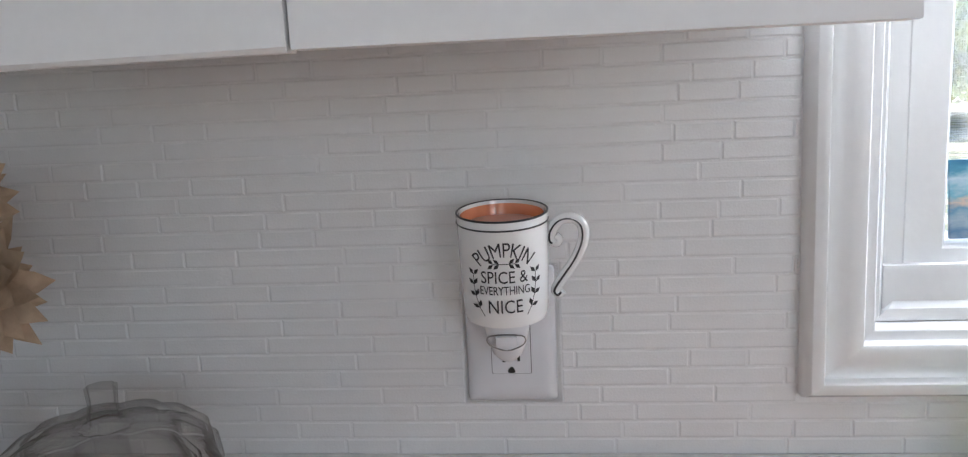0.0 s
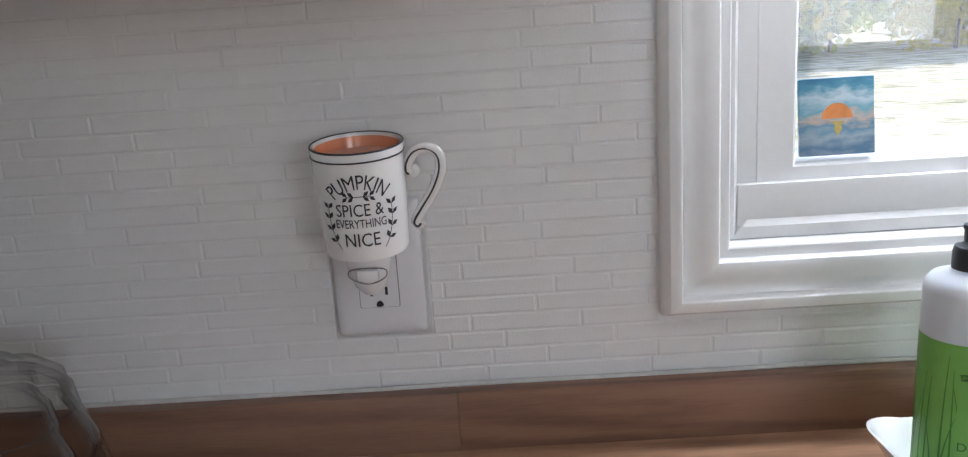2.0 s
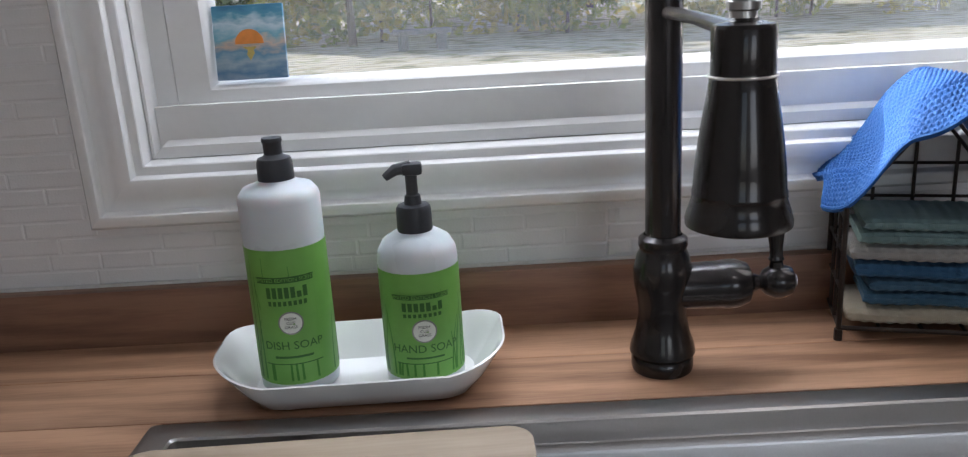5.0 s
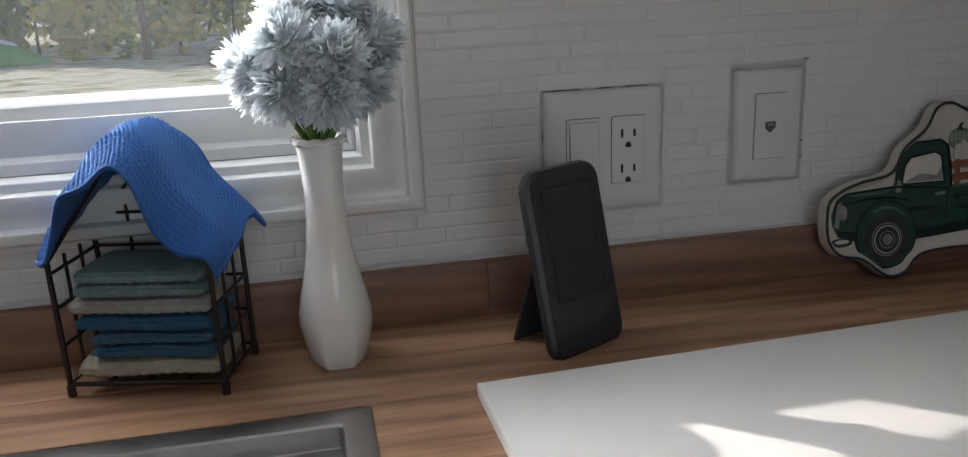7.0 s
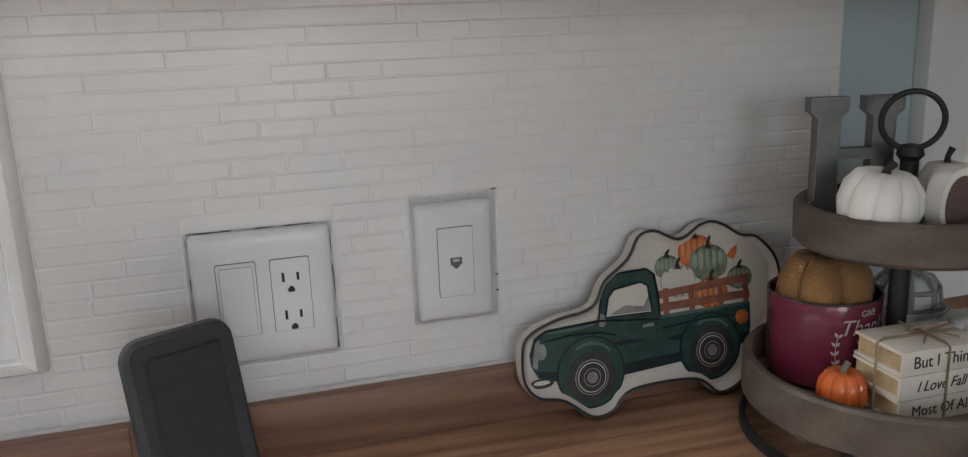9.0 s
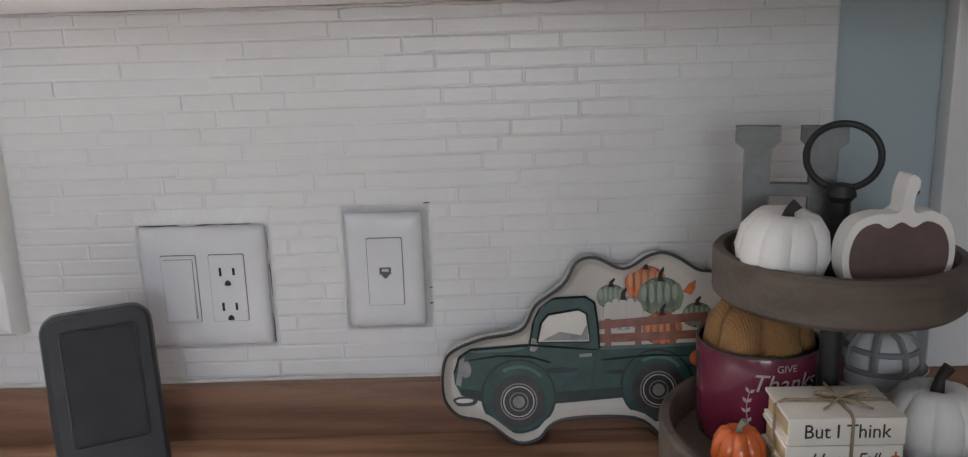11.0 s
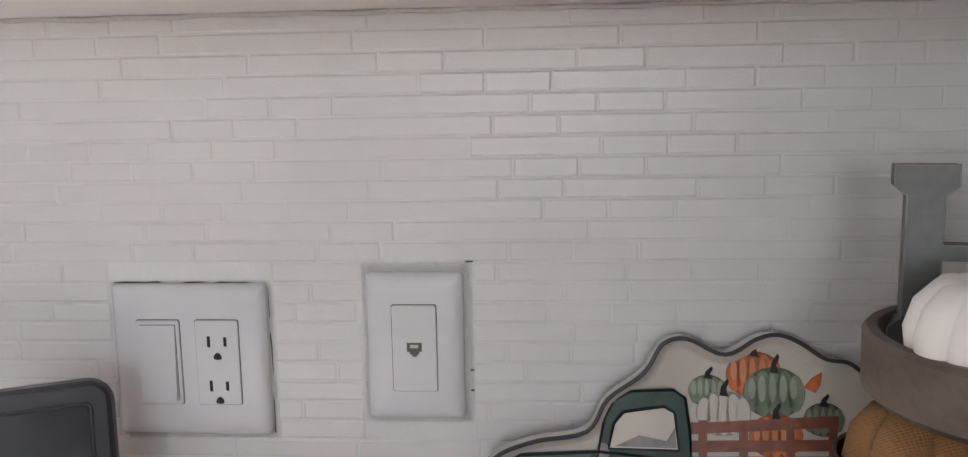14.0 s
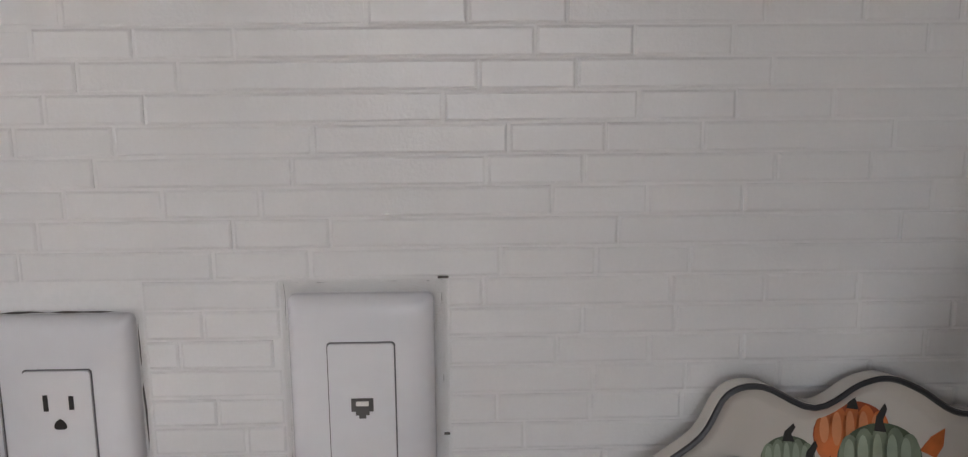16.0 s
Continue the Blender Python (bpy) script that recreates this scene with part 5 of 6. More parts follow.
rng = random.Random(5)


def mum_mesh(seed):
    r = random.Random(seed)
    bm = bmesh.new()
    for k in range(340):
        t = (k + 0.5) / 340
        z = 1 - 1.75 * t
        a = k * 2.39996
        d = Vector((math.sqrt(max(0, 1 - z * z)) * math.cos(a), math.sqrt(max(0, 1 - z * z)) * math.sin(a), z))
        d = (d + Vector((r.gauss(0, 0.1), r.gauss(0, 0.1), r.gauss(0, 0.1)))).normalized()
        m = d.to_track_quat("Y", "Z").to_matrix().to_4x4()
        ln = 0.0330 * r.uniform(0.78, 1.05)
        curved_petal(ln * 0.62, 0.0070 * r.uniform(0.8, 1.2), r.uniform(-0.1, 0.35), bm, Matrix.Translation(d * ln * 0.36) @ m, 3)
    bmesh.ops.create_icosphere(bm, subdivisions=2, radius=0.0155)
    return bm


for k, (x, y, z) in enumerate(((-0.045, -0.008, 0.062), (-0.018, -0.030, 0.082), (0.018, -0.032, 0.070), (0.048, -0.006, 0.078), (-0.022, -0.028, 0.046), (0.012, -0.036, 0.042), (0.036, -0.018, 0.047), (-0.04, 0.022, 0.045), (0.0, 0.025, 0.060), (0.030, 0.020, 0.052), (-0.012, -0.004, 0.104), (0.026, 0.004, 0.104))):
    if k < 3:
        head = part("flower", mum_mesh(k), M_PETAL, bouquet, "", 60)
        mums.append(head.data)
    else:
        head = new("flower", mums[k % 3])
        head.parent = bouquet
    head.matrix_basis = Matrix.Translation((x, y, z)) @ Vector((x * 1.4, y * 1.6 - 0.01, z - 0.035)).to_track_quat("Z", "Y").to_matrix().to_4x4() @ pose(0, 0, 0, 0, 0, k * 47)
    part("stem", tube([(x * 0.1, y * 0.1, -0.12), (x * 0.22, y * 0.22, 0.0), (x * 0.7, y * 0.7, z * 0.6), (x, y, z)], 0.0022, 6), M_STEM, bouquet)

# dark gadget on a kickstand
gadget = thing("standing_gadget", pose(-0.1935, -0.1165, CZ, 0, 0, 27.5), "black slab-shaped solar charger propped on its kickstand", "power bank")
tilt = pose(0, 0, 0.001, -13, 0, 0)
part("case", moved(slab([(a, b + 0.080) for a, b in rounded_rect(0.081, 0.160, 0.011, 6)], -0.008, 0.008), tilt), M_BLACK, gadget)
part("bumper", moved(tube([(a, 0, b + 0.080) for a, b in rounded_rect(0.076, 0.155, 0.010, 6)], [0.0078] * 28, 8, closed=True), tilt), M_BLACK, gadget)
part("panel", moved(slab([(a, b + 0.098) for a, b in rounded_rect(0.058, 0.098, 0.003, 3)], -0.0090, -0.0075), tilt), M_SCREEN, gadget, "glossy dark solar panel")
part("panel_frame", moved(tube([(a, -0.0085, b + 0.098) for a, b in rounded_rect(0.061, 0.101, 0.004, 3)], [0.0010] * 16, 6, closed=True), tilt), M_BLACK, gadget)
part("port_cover", moved(box(-0.039, -0.037, -0.004, 0.004, 0.030, 0.048, 0.0008), tilt @ pose(-0.003, 0, 0)), M_GREYGLAZE, gadget)
part("kickstand", moved(slab([(-0.026, 0.0), (0.026, 0.0), (0.022, 0.088), (-0.022, 0.088)], -0.0015, 0.0015), pose(-0.012, 0.056, 0.0005, 17, 0, 0)), M_BLACK, gadget)

# white board over the counter
cover = thing("white_cover_board", pose(-0.3075, -0.1815, CZ, 0, 0, 1.8), "large matt white board lying on the counter", "board")
part("slab", box(0, 0.508, -0.42, 0, 0.0003, 0.0125, 0.0015), M_WHITEBOARD, cover)

# truck-shaped serving plate leaning on the wall
platter = thing("truck_plate", pose(0.233, -0.047, CZ, -9.5, 0, 0) @ Matrix.Diagonal((1, 1, 1.005, 1)), "cream ceramic plate shaped and painted as a green truck with pumpkins", "plate")
EDGE = [(-0.143, 0.081), (-0.132, 0.095), (-0.105, 0.105), (-0.069, 0.112), (-0.054, 0.135), (-0.028, 0.154), (-0.014, 0.175), (0.005, 0.179), (0.031, 0.168), (0.053, 0.179), (0.069, 0.182), (0.085, 0.176), (0.102, 0.165),
        (0.122, 0.160), (0.144, 0.132), (0.143, 0.085), (0.112, 0.032), (0.090, 0.010), (0.065, 0.004), (0.038, 0.022), (-0.030, 0.022), (-0.053, 0.004), (-0.076, 0.002), (-0.104, 0.022), (-0.130, 0.029), (-0.144, 0.048)]
edge = rounded([(a, b, 0) for a, b in EDGE], 5)
edge = [(p.x, p.y + 0.001) for p in edge]


def inset(line, d):
    out, n = [], len(line)
    for k in range(n):
        a, b = Vector(line[k - 2]), Vector(line[(k + 2) % n])
        t = (b - a).normalized()
        out.append((line[k][0] + -t.y * -d, line[k][1] + t.x * -d))
    return out


bm = bmesh.new()
rings = []
for d, y in ((0.0, 0.0095), (0.0, -0.0035), (0.0012, -0.0045), (0.0035, -0.004), (0.0085, 0.0030), (0.0105, 0.0040)):
    rings.append([bm.verts.new((a, y, b)) for a, b in inset(edge, d)])
n = len(edge)
for a, b in zip(rings, rings[1:]):
    for k in range(n):
        bm.faces.new((a[k], a[(k + 1) % n], b[(k + 1) % n], b[k]))
bm.faces.new(rings[0]), bm.faces.new(rings[-1])
part("plate", bm, M_CREAM, platter)
part("rim_line", tube([(a, -0.0042, b) for a, b in inset(edge, 0.0018)], [0.0016] * n, 6, closed=True), M_INK, platter, "dark brown painted rim")


def paint(name, outline, mat, level, smooth=True, parent=platter):
    if smooth:
        outline = [(p.x, p.y) for p in rounded([(a, b, 0) for a, b in outline], 4)]
    return part(name, slab(outline, 0.0038 - 0.00025 * level, 0.0039), mat, parent, "", 0)


def painted_pumpkin(x, z, r, mat, level):
    dark, light = {M_SAGE: (M_SAGE_DK, M_SAGE_LT), M_ORANGE: (M_ORANGE_DK, M_ORANGE_LT)}.get(mat, (M_GREYGLAZE, M_CREAM))
    p = paint("painted_pumpkin", disc(x, z, r, 28, r * 0.84), dark, level, False)
    for k, w, up in ((-0.70, 0.29, 0.60), (0.70, 0.29, 0.60), (-0.36, 0.30, 0.75), (0.36, 0.30, 0.75), (0.0, 0.27, 0.80)):
        paint("lobe", disc(x + r * k, z - r * 0.02, r * w * 0.93, 20, r * up), mat, level + 0.25, False, p)
        paint("lobe_light", disc(x + r * (k * 0.95 - 0.05), z + r * 0.14, r * w * 0.42, 16, r * up * 0.58), light, level + 0.5, False, p)
    paint("painted_stem", [(x - 0.0028, z + r * 0.66), (x - 0.0015, z + r * 1.0), (x + 0.003, z + r * 1.28), (x + 0.0040, z + r * 1.15), (x + 0.0018, z + r * 0.9), (x + 0.0035, z + r * 0.62)], M_DARKSTEM, level + 0.8, False, p)


painted_pumpkin(0.102, 0.120, 0.0145, M_SAGE, 1)
painted_pumpkin(0.053, 0.152, 0.020, M_ORANGE, 1)
painted_pumpkin(0.020, 0.140, 0.014, M_SAGE, 1)
painted_pumpkin(0.067, 0.139, 0.022, M_SAGE, 2.2)
painted_pumpkin(0.031, 0.124, 0.0195, M_CREAM, 3.4)
painted_pumpkin(0.068, 0.108, 0.019, M_ORANGE, 3.4)
for z0, z1 in ((0.113, 0.119), (0.100, 0.102)):
    paint("crate_slat", [(0.008, z0 - 0.004), (0.112, z1 - 0.004), (0.112, z1 + 0.004), (0.008, z0 + 0.004)], M_REDWOOD, 5, False)
for x in (0.016, 0.045, 0.078, 0.108):
    paint("crate_slat", [(x - 0.003, 0.088), (x + 0.003, 0.088), (x + 0.003, 0.119), (x - 0.003, 0.119)], M_REDWOOD, 4.6, False)
paint("maple_leaf", [(0.088, 0.143), (0.094, 0.150), (0.101, 0.154), (0.100, 0.145), (0.096, 0.139)], M_ORANGE, 2, False)
paint("truck_cab", [(-0.060, 0.090), (-0.055, 0.120), (-0.048, 0.133), (-0.036, 0.1405), (-0.005, 0.1415), (0.004, 0.136), (0.007, 0.113), (0.008, 0.088)], M_TRUCK, 6, False)
paint("truck_body", [(-0.133, 0.072), (-0.127, 0.087), (-0.116, 0.094), (-0.058, 0.097), (0.006, 0.091), (0.110, 0.093), (0.109, 0.055), (0.092, 0.048), (0.033, 0.043), (-0.046, 0.038), (-0.099, 0.040), (-0.126, 0.049), (-0.132, 0.061)], M_TRUCK, 7, False)
paint("cab_window", [(-0.051, 0.099), (-0.047, 0.116), (-0.040, 0.124), (-0.012, 0.128), (-0.005, 0.124), (-0.002, 0.098)], M_CREAM, 8, False)
paint("seat_shade", [(-0.047, 0.100), (-0.030, 0.108), (-0.010, 0.104), (-0.004, 0.114), (-0.003, 0.099)], M_GREYGLAZE, 9, False)
paint("under_shade", [(-0.128, 0.056), (-0.100, 0.052), (-0.036, 0.050), (0.030, 0.053), (0.106, 0.063), (0.107, 0.055), (0.090, 0.048), (0.033, 0.043), (-0.046, 0.038), (-0.099, 0.040), (-0.124, 0.049)], M_TRUCK_DK, 7.6, False)
for line in ([(-0.132, 0.071), (-0.127, 0.086), (-0.116, 0.093), (-0.058, 0.096), (0.006, 0.0895)], [(-0.060, 0.092), (-0.055, 0.120), (-0.048, 0.133), (-0.036, 0.1400), (-0.005, 0.1410), (0.0035, 0.135), (0.0065, 0.113), (0.0075, 0.090)],
             [(-0.118, 0.083), (-0.090, 0.0865), (-0.060, 0.085), (-0.040, 0.079)], [(0.010, 0.080), (0.060, 0.0835), (0.092, 0.082)], [(-0.052, 0.098), (-0.048, 0.117), (-0.041, 0.125), (-0.012, 0.129), (-0.004, 0.1245), (-0.001, 0.097), (-0.052, 0.098)],
             [(0.110, 0.093), (0.109, 0.070), (0.107, 0.056)]):
    part("ink_stroke", tube([(a, 0.0012, b) for a, b in line], [0.0007] + [0.0011] * (len(line) - 2) + [0.0006], 5), M_TRUCK_DK, platter, "", 60)
for x, z, r in ((-0.086, 0.092, 0.010), (-0.030, 0.071, 0.012), (0.030, 0.068, 0.011), (0.085, 0.072, 0.008)):
    paint("brush_patch", disc(x, z, r * 1.5, 20, r * 0.22), M_TRUCK_LT if x < -0.05 else M_TRUCK_DK, 8.2, False)
paint("hood_light", [(-0.122, 0.091), (-0.110, 0.0945), (-0.062, 0.0955), (-0.066, 0.092), (-0.105, 0.090)], M_TRUCK_LT, 9, False)
paint("bed_rail", [(0.006, 0.0895), (0.110, 0.0915), (0.110, 0.094), (0.006, 0.0925)], M_TRUCK_LT, 9, False)
paint("door_line", [(-0.001, 0.045), (0.0, 0.045), (0.004, 0.088), (0.0028, 0.088)], M_INK, 9, False)
paint("door_handle", [(-0.012, 0.083), (0.0, 0.0835), (0.0, 0.0865), (-0.012, 0.086)], M_GREYGLAZE, 9.5, False)
paint("tail_patch", disc(0.101, 0.079, 0.0075, 14), M_ORANGE, 9, False)
paint("headlamp", disc(-0.121, 0.074, 0.0052, 18, 0.008), M_GREYGLAZE, 9, False)
paint("grille", [(-0.131, 0.060), (-0.127, 0.083), (-0.122, 0.086), (-0.126, 0.058)], M_GREYGLAZE, 8.6, False)
paint("mirror", disc(-0.056, 0.096, 0.005, 16, 0.0065), M_GREYGLAZE, 9.2, False)
paint("bumper", disc(-0.123, 0.043, 0.0125, 20, 0.0045), M_TYRE, 9, False)
paint("bumper_shine", disc(-0.123, 0.044, 0.0085, 18, 0.0022), M_CREAM, 9.6, False)
for x, z, r in ((-0.071, 0.047, 0.034), (0.062, 0.054, 0.033)):
    paint("fender_edge", disc(x, z, r + 0.0022, 36), M_TRUCK_DK, 9.4, False)
    paint("fender", disc(x, z, r, 36), M_TRUCK, 10, False)
    paint("fender_light", [(x + (r - 0.004) * math.cos(t), z + (r - 0.004) * math.sin(t)) for t in (0.7 + 0.2 * q for q in range(8))] + [(x + (r - 0.007) * math.cos(t), z + (r - 0.007) * math.sin(t)) for t in (2.1 - 0.2 * q for q in range(8))], M_TRUCK_LT, 10.5, False)
for x, z in ((-0.071, 0.042), (0.063, 0.050)):
    for q, (r, mat) in enumerate(((0.0255, M_INK), (0.0243, M_TYRE), (0.0178, M_GREYGLAZE), (0.0166, M_INK), (0.0150, M_CREAM), (0.0140, M_TYRE), (0.0092, M_GREYGLAZE), (0.0082, M_INK), (0.0058, M_GREYGLAZE))):
        paint("wheel_ring", disc(x, z, r, 36), mat, 11 + q * 0.8, False)

# two-tier tray
AX, AY = 0.404, -0.165
tray = thing("tiered_tray", pose(AX, AY, CZ), "two-tier grey-brown wooden tray with black iron pole and ring", "tiered tray")
LOW, LR, UP, UR = 0.047, 0.131, 0.200, 0.092


def tier(r, z0, z1, floor):
    return lathe([(0, z0), (r - 0.004, z0), (r, z0 + 0.004), (r + 0.0005, z1 - 0.003), (r - 0.002, z1), (r - 0.008, z1), (r - 0.010, z1 - 0.003), (r - 0.011, floor), (0, floor)], 72)


part("tier", tier(LR, 0.032, 0.074, LOW), M_TRAYWOOD, tray)
part("tier", tier(UR, UP - 0.018, UP + 0.019, UP), M_TRAYWOOD, tray)
part("foot_ring", lathe([(LR - 0.001, 0.0), (LR + 0.001, 0.001), (LR + 0.001, 0.0105), (LR - 0.001, 0.0115), (LR - 0.004, 0.0105), (LR - 0.004, 0.001), (LR - 0.001, 0.0)], 72), M_IRON, tray)
for q in range(4):
    a = 0.6 + q * math.pi / 2
    part("leg", tube([((LR - 0.004) * math.cos(a), (LR - 0.004) * math.sin(a), 0.002), ((LR - 0.004) * math.cos(a), (LR - 0.004) * math.sin(a), 0.0345)], 0.0048, 8), M_IRON, tray)
part("pole", lathe([(0, LOW), (0.014, LOW), (0.012, LOW + 0.004), (0.0085, LOW + 0.008), (0.0085, UP - 0.018)], 24), M_IRON, tray)
part("pole", lathe([(0.014, UP), (0.013, UP + 0.004), (0.008, UP + 0.010), (0.0075, 0.255), (0.0115, 0.260), (0.0095, 0.268), (0, 0.270)], 24), M_IRON, tray)
part("ring_handle", tube([(0.0262 * math.cos(a), 0, 0.2895 + 0.0245 * math.sin(a)) for a in (2 * math.pi * q / 44 for q in range(44))], 0.0026, 10, closed=True), M_IRON, tray).matrix_basis = pose(0, 0, 0, 0, 0, -22)


def pumpkin(name, x, y, z, r, h, mat, stem_mat, label, ribs_n=9, depth=0.13, group="pumpkins", turn=0, lean=0, stem_h=0.35):
    p = thing(name, pose(x, y, z, lean, 0, turn), label, "pumpkin", group)
    prof = [(0.02 * r, h * 0.10), (0.30 * r, h * 0.03), (0.62 * r, 0), (0.90 * r, h * 0.20), (1.0 * r, h * 0.47), (0.92 * r, h * 0.74), (0.68 * r, h * 0.94), (0.36 * r, h * 0.99), (0.14 * r, h * 0.90), (0, h * 0.88)]
    part("body", lathe([(a, b) for a, b in prof], 90, wobble=lambda a, i: 1 - depth * (1 - abs(math.sin(ribs_n * a / 2)) ** 0.6)), mat, p, "", 60)
    if stem_mat:
        s = stem_h * h
        part("stem", tube([(0, 0, h * 0.86), (0.04 * r, 0, h * 0.86 + s * 0.6), (0.18 * r, -0.05 * r, h * 0.86 + s)], [0.15 * r, 0.10 * r, 0.13 * r], 8), stem_mat, p)
    return p


UZ0, LZ0 = CZ + UP, CZ + LOW
letter = thing("metal_letter", pose(0.3795, -0.122, UZ0 + 0.0003, 0, 0, -14), "galvanised metal letter H standing on the upper tray", "letter")
H_SHAPE = [(-0.042, 0), (-0.008, 0), (-0.008, 0.012), (-0.015, 0.018), (-0.015, 0.053), (0.015, 0.053), (0.015, 0.018), (0.008, 0.012), (0.008, 0), (0.042, 0), (0.042, 0.012), (0.035, 0.018), (0.035, 0.090), (0.042, 0.096), (0.042, 0.108),
           (0.008, 0.108), (0.008, 0.096), (0.015, 0.090), (0.015, 0.062), (-0.015, 0.062), (-0.015, 0.090), (-0.008, 0.096), (-0.008, 0.108), (-0.042, 0.108), (-0.042, 0.096), (-0.035, 0.090), (-0.035, 0.018), (-0.042, 0.012)]
part("face", slab(H_SHAPE, -0.007, 0.007), M_ZINC, letter, "", 0)
part("edge_seam", tube([(a, -0.0073, b) for a, b in H_SHAPE], [0.0006] * len(H_SHAPE), 5, closed=True), M_GREYGLAZE, letter)
pumpkin("white_pumpkin", 0.352, -0.186, UZ0, 0.0345, 0.056, M_WHITEPUMP, M_DARKSTEM, "matt white ceramic pumpkin with dark stem on the tray", 9, 0.10, turn=20, lean=8, stem_h=0.24)
cut = thing("wooden_pumpkin_cutout", pose(0.4235, -0.212, UZ0 + 0.0003, 0, 0, 4) @ Matrix.Diagonal((0.83, 1, 1.03, 1)), "flat wooden pumpkin cutout, white edged with a brown face", "pumpkin cutout", "pumpkins")
PUMP = [(0, 0.0), (0.030, 0.0005), (0.046, 0.012), (0.049, 0.030), (0.042, 0.048), (0.026, 0.056), (0.012, 0.055), (0.010, 0.064), (0.014, 0.076), (0.006, 0.081), (0.001, 0.070), (-0.002, 0.056), (-0.022, 0.055), (-0.040, 0.049), (-0.049, 0.032), (-0.046, 0.012), (-0.030, 0.0005)]
line = [(p.x, p.y) for p in rounded([(a, b, 0) for a, b in PUMP], 4)]
part("body", slab(line, -0.008, 0.008), M_WHITEPUMP, cut)
FACE = [(0, 0.006), (0.028, 0.005), (0.041, 0.014), (0.043, 0.030), (0.036, 0.044), (0.022, 0.049), (0.011, 0.045), (0, 0.049), (-0.011, 0.045), (-0.022, 0.049), (-0.036, 0.044), (-0.043, 0.030), (-0.041, 0.014), (-0.028, 0.005)]
part("face", slab([(p.x, p.y) for p in rounded([(a, b, 0) for a, b in FACE], 4)], -0.0086, -0.0081), M_ROSEWOOD, cut, "dull brown painted face")
pumpkin("white_pumpkin", 0.468, -0.142, UZ0, 0.024, 0.046, M_WHITEPUMP, M_DARKSTEM, "small matt white pumpkin behind the wooden cutout", 8, 0.10, stem_h=0.4)

mug = thing("burgundy_mug", pose(0.362, -0.120, LZ0) @ Matrix.Diagonal((1, 1, 1.055, 1)), "burgundy ceramic mug with pale lettering holding a knitted pumpkin", "mug")
part("mug", lathe([(0, 0), (0.042, 0), (0.048, 0.004), (0.0500, 0.020), (0.0505, 0.060), (0.0510, 0.078), (0.0500, 0.0800), (0.0485, 0.0795), (0.0475, 0.060), (0.046, 0.010), (0, 0.008)], 56), M_BURGUNDY, mug)
part("handle", tube(rounded([(0.049, 0.006, 0.064), (0.066, 0.010, 0.066), (0.074, 0.012, 0.048), (0.066, 0.010, 0.026), (0.049, 0.006, 0.020)], 5, False), 0.0048, 10), M_BURGUNDY, mug)
part("rim_line", tube([(0.0500 * math.cos(a), 0.0500 * math.sin(a), 0.0798) for a in (2 * math.pi * q / 48 for q in range(48))], 0.0010, 6, closed=True), M_INK, mug)
for text, size, z, shear in (("GIVE", 0.0080, 0.0715, 0.0), ("Thanks", 0.0195, 0.0595, 0.3), ("WITH A", 0.0065, 0.0470, 0.0)):
    part("lettering", wrap(writing(text, size, 0.0001, None, shear), 0.0506, z, 8, 0.0004), M_PRINT, mug, "", 0)
bm = bmesh.new()
sprig([(-0.026, 0.020), (-0.0285, 0.028), (-0.0300, 0.036), (-0.0300, 0.044), (-0.0285, 0.052)], 0.0055, bm)
part("leaf_print", wrap(bm, 0.0506, 0, 8, 0.0005), M_PRINT, mug, "", 0)
pumpkin("knitted_pumpkin", 0.362, -0.120, LZ0 + 0.0475, 0.0455, 0.072, M_MUSTARD, None, "mustard-brown knitted pumpkin sitting in the burgundy mug", 6, 0.22, turn=15)
knot = bpy.data.objects["knitted_pumpkin"]
part("gathered_knot", lathe([(0, 0.058), (0.007, 0.060), (0.009, 0.0645), (0.006, 0.069), (0, 0.070)], 16), M_MUSTARD, knot)
pumpkin("orange_pumpkin", 0.3255, -0.194, LZ0, 0.0215, 0.039, material("orange_ceramic", (0.62, 0.13, 0.03), 0.15, vary=0.12, scale=30, coat=0.5), M_SAGE, "small shiny orange ceramic pumpkin on the tray", 9, 0.12, stem_h=0.3)

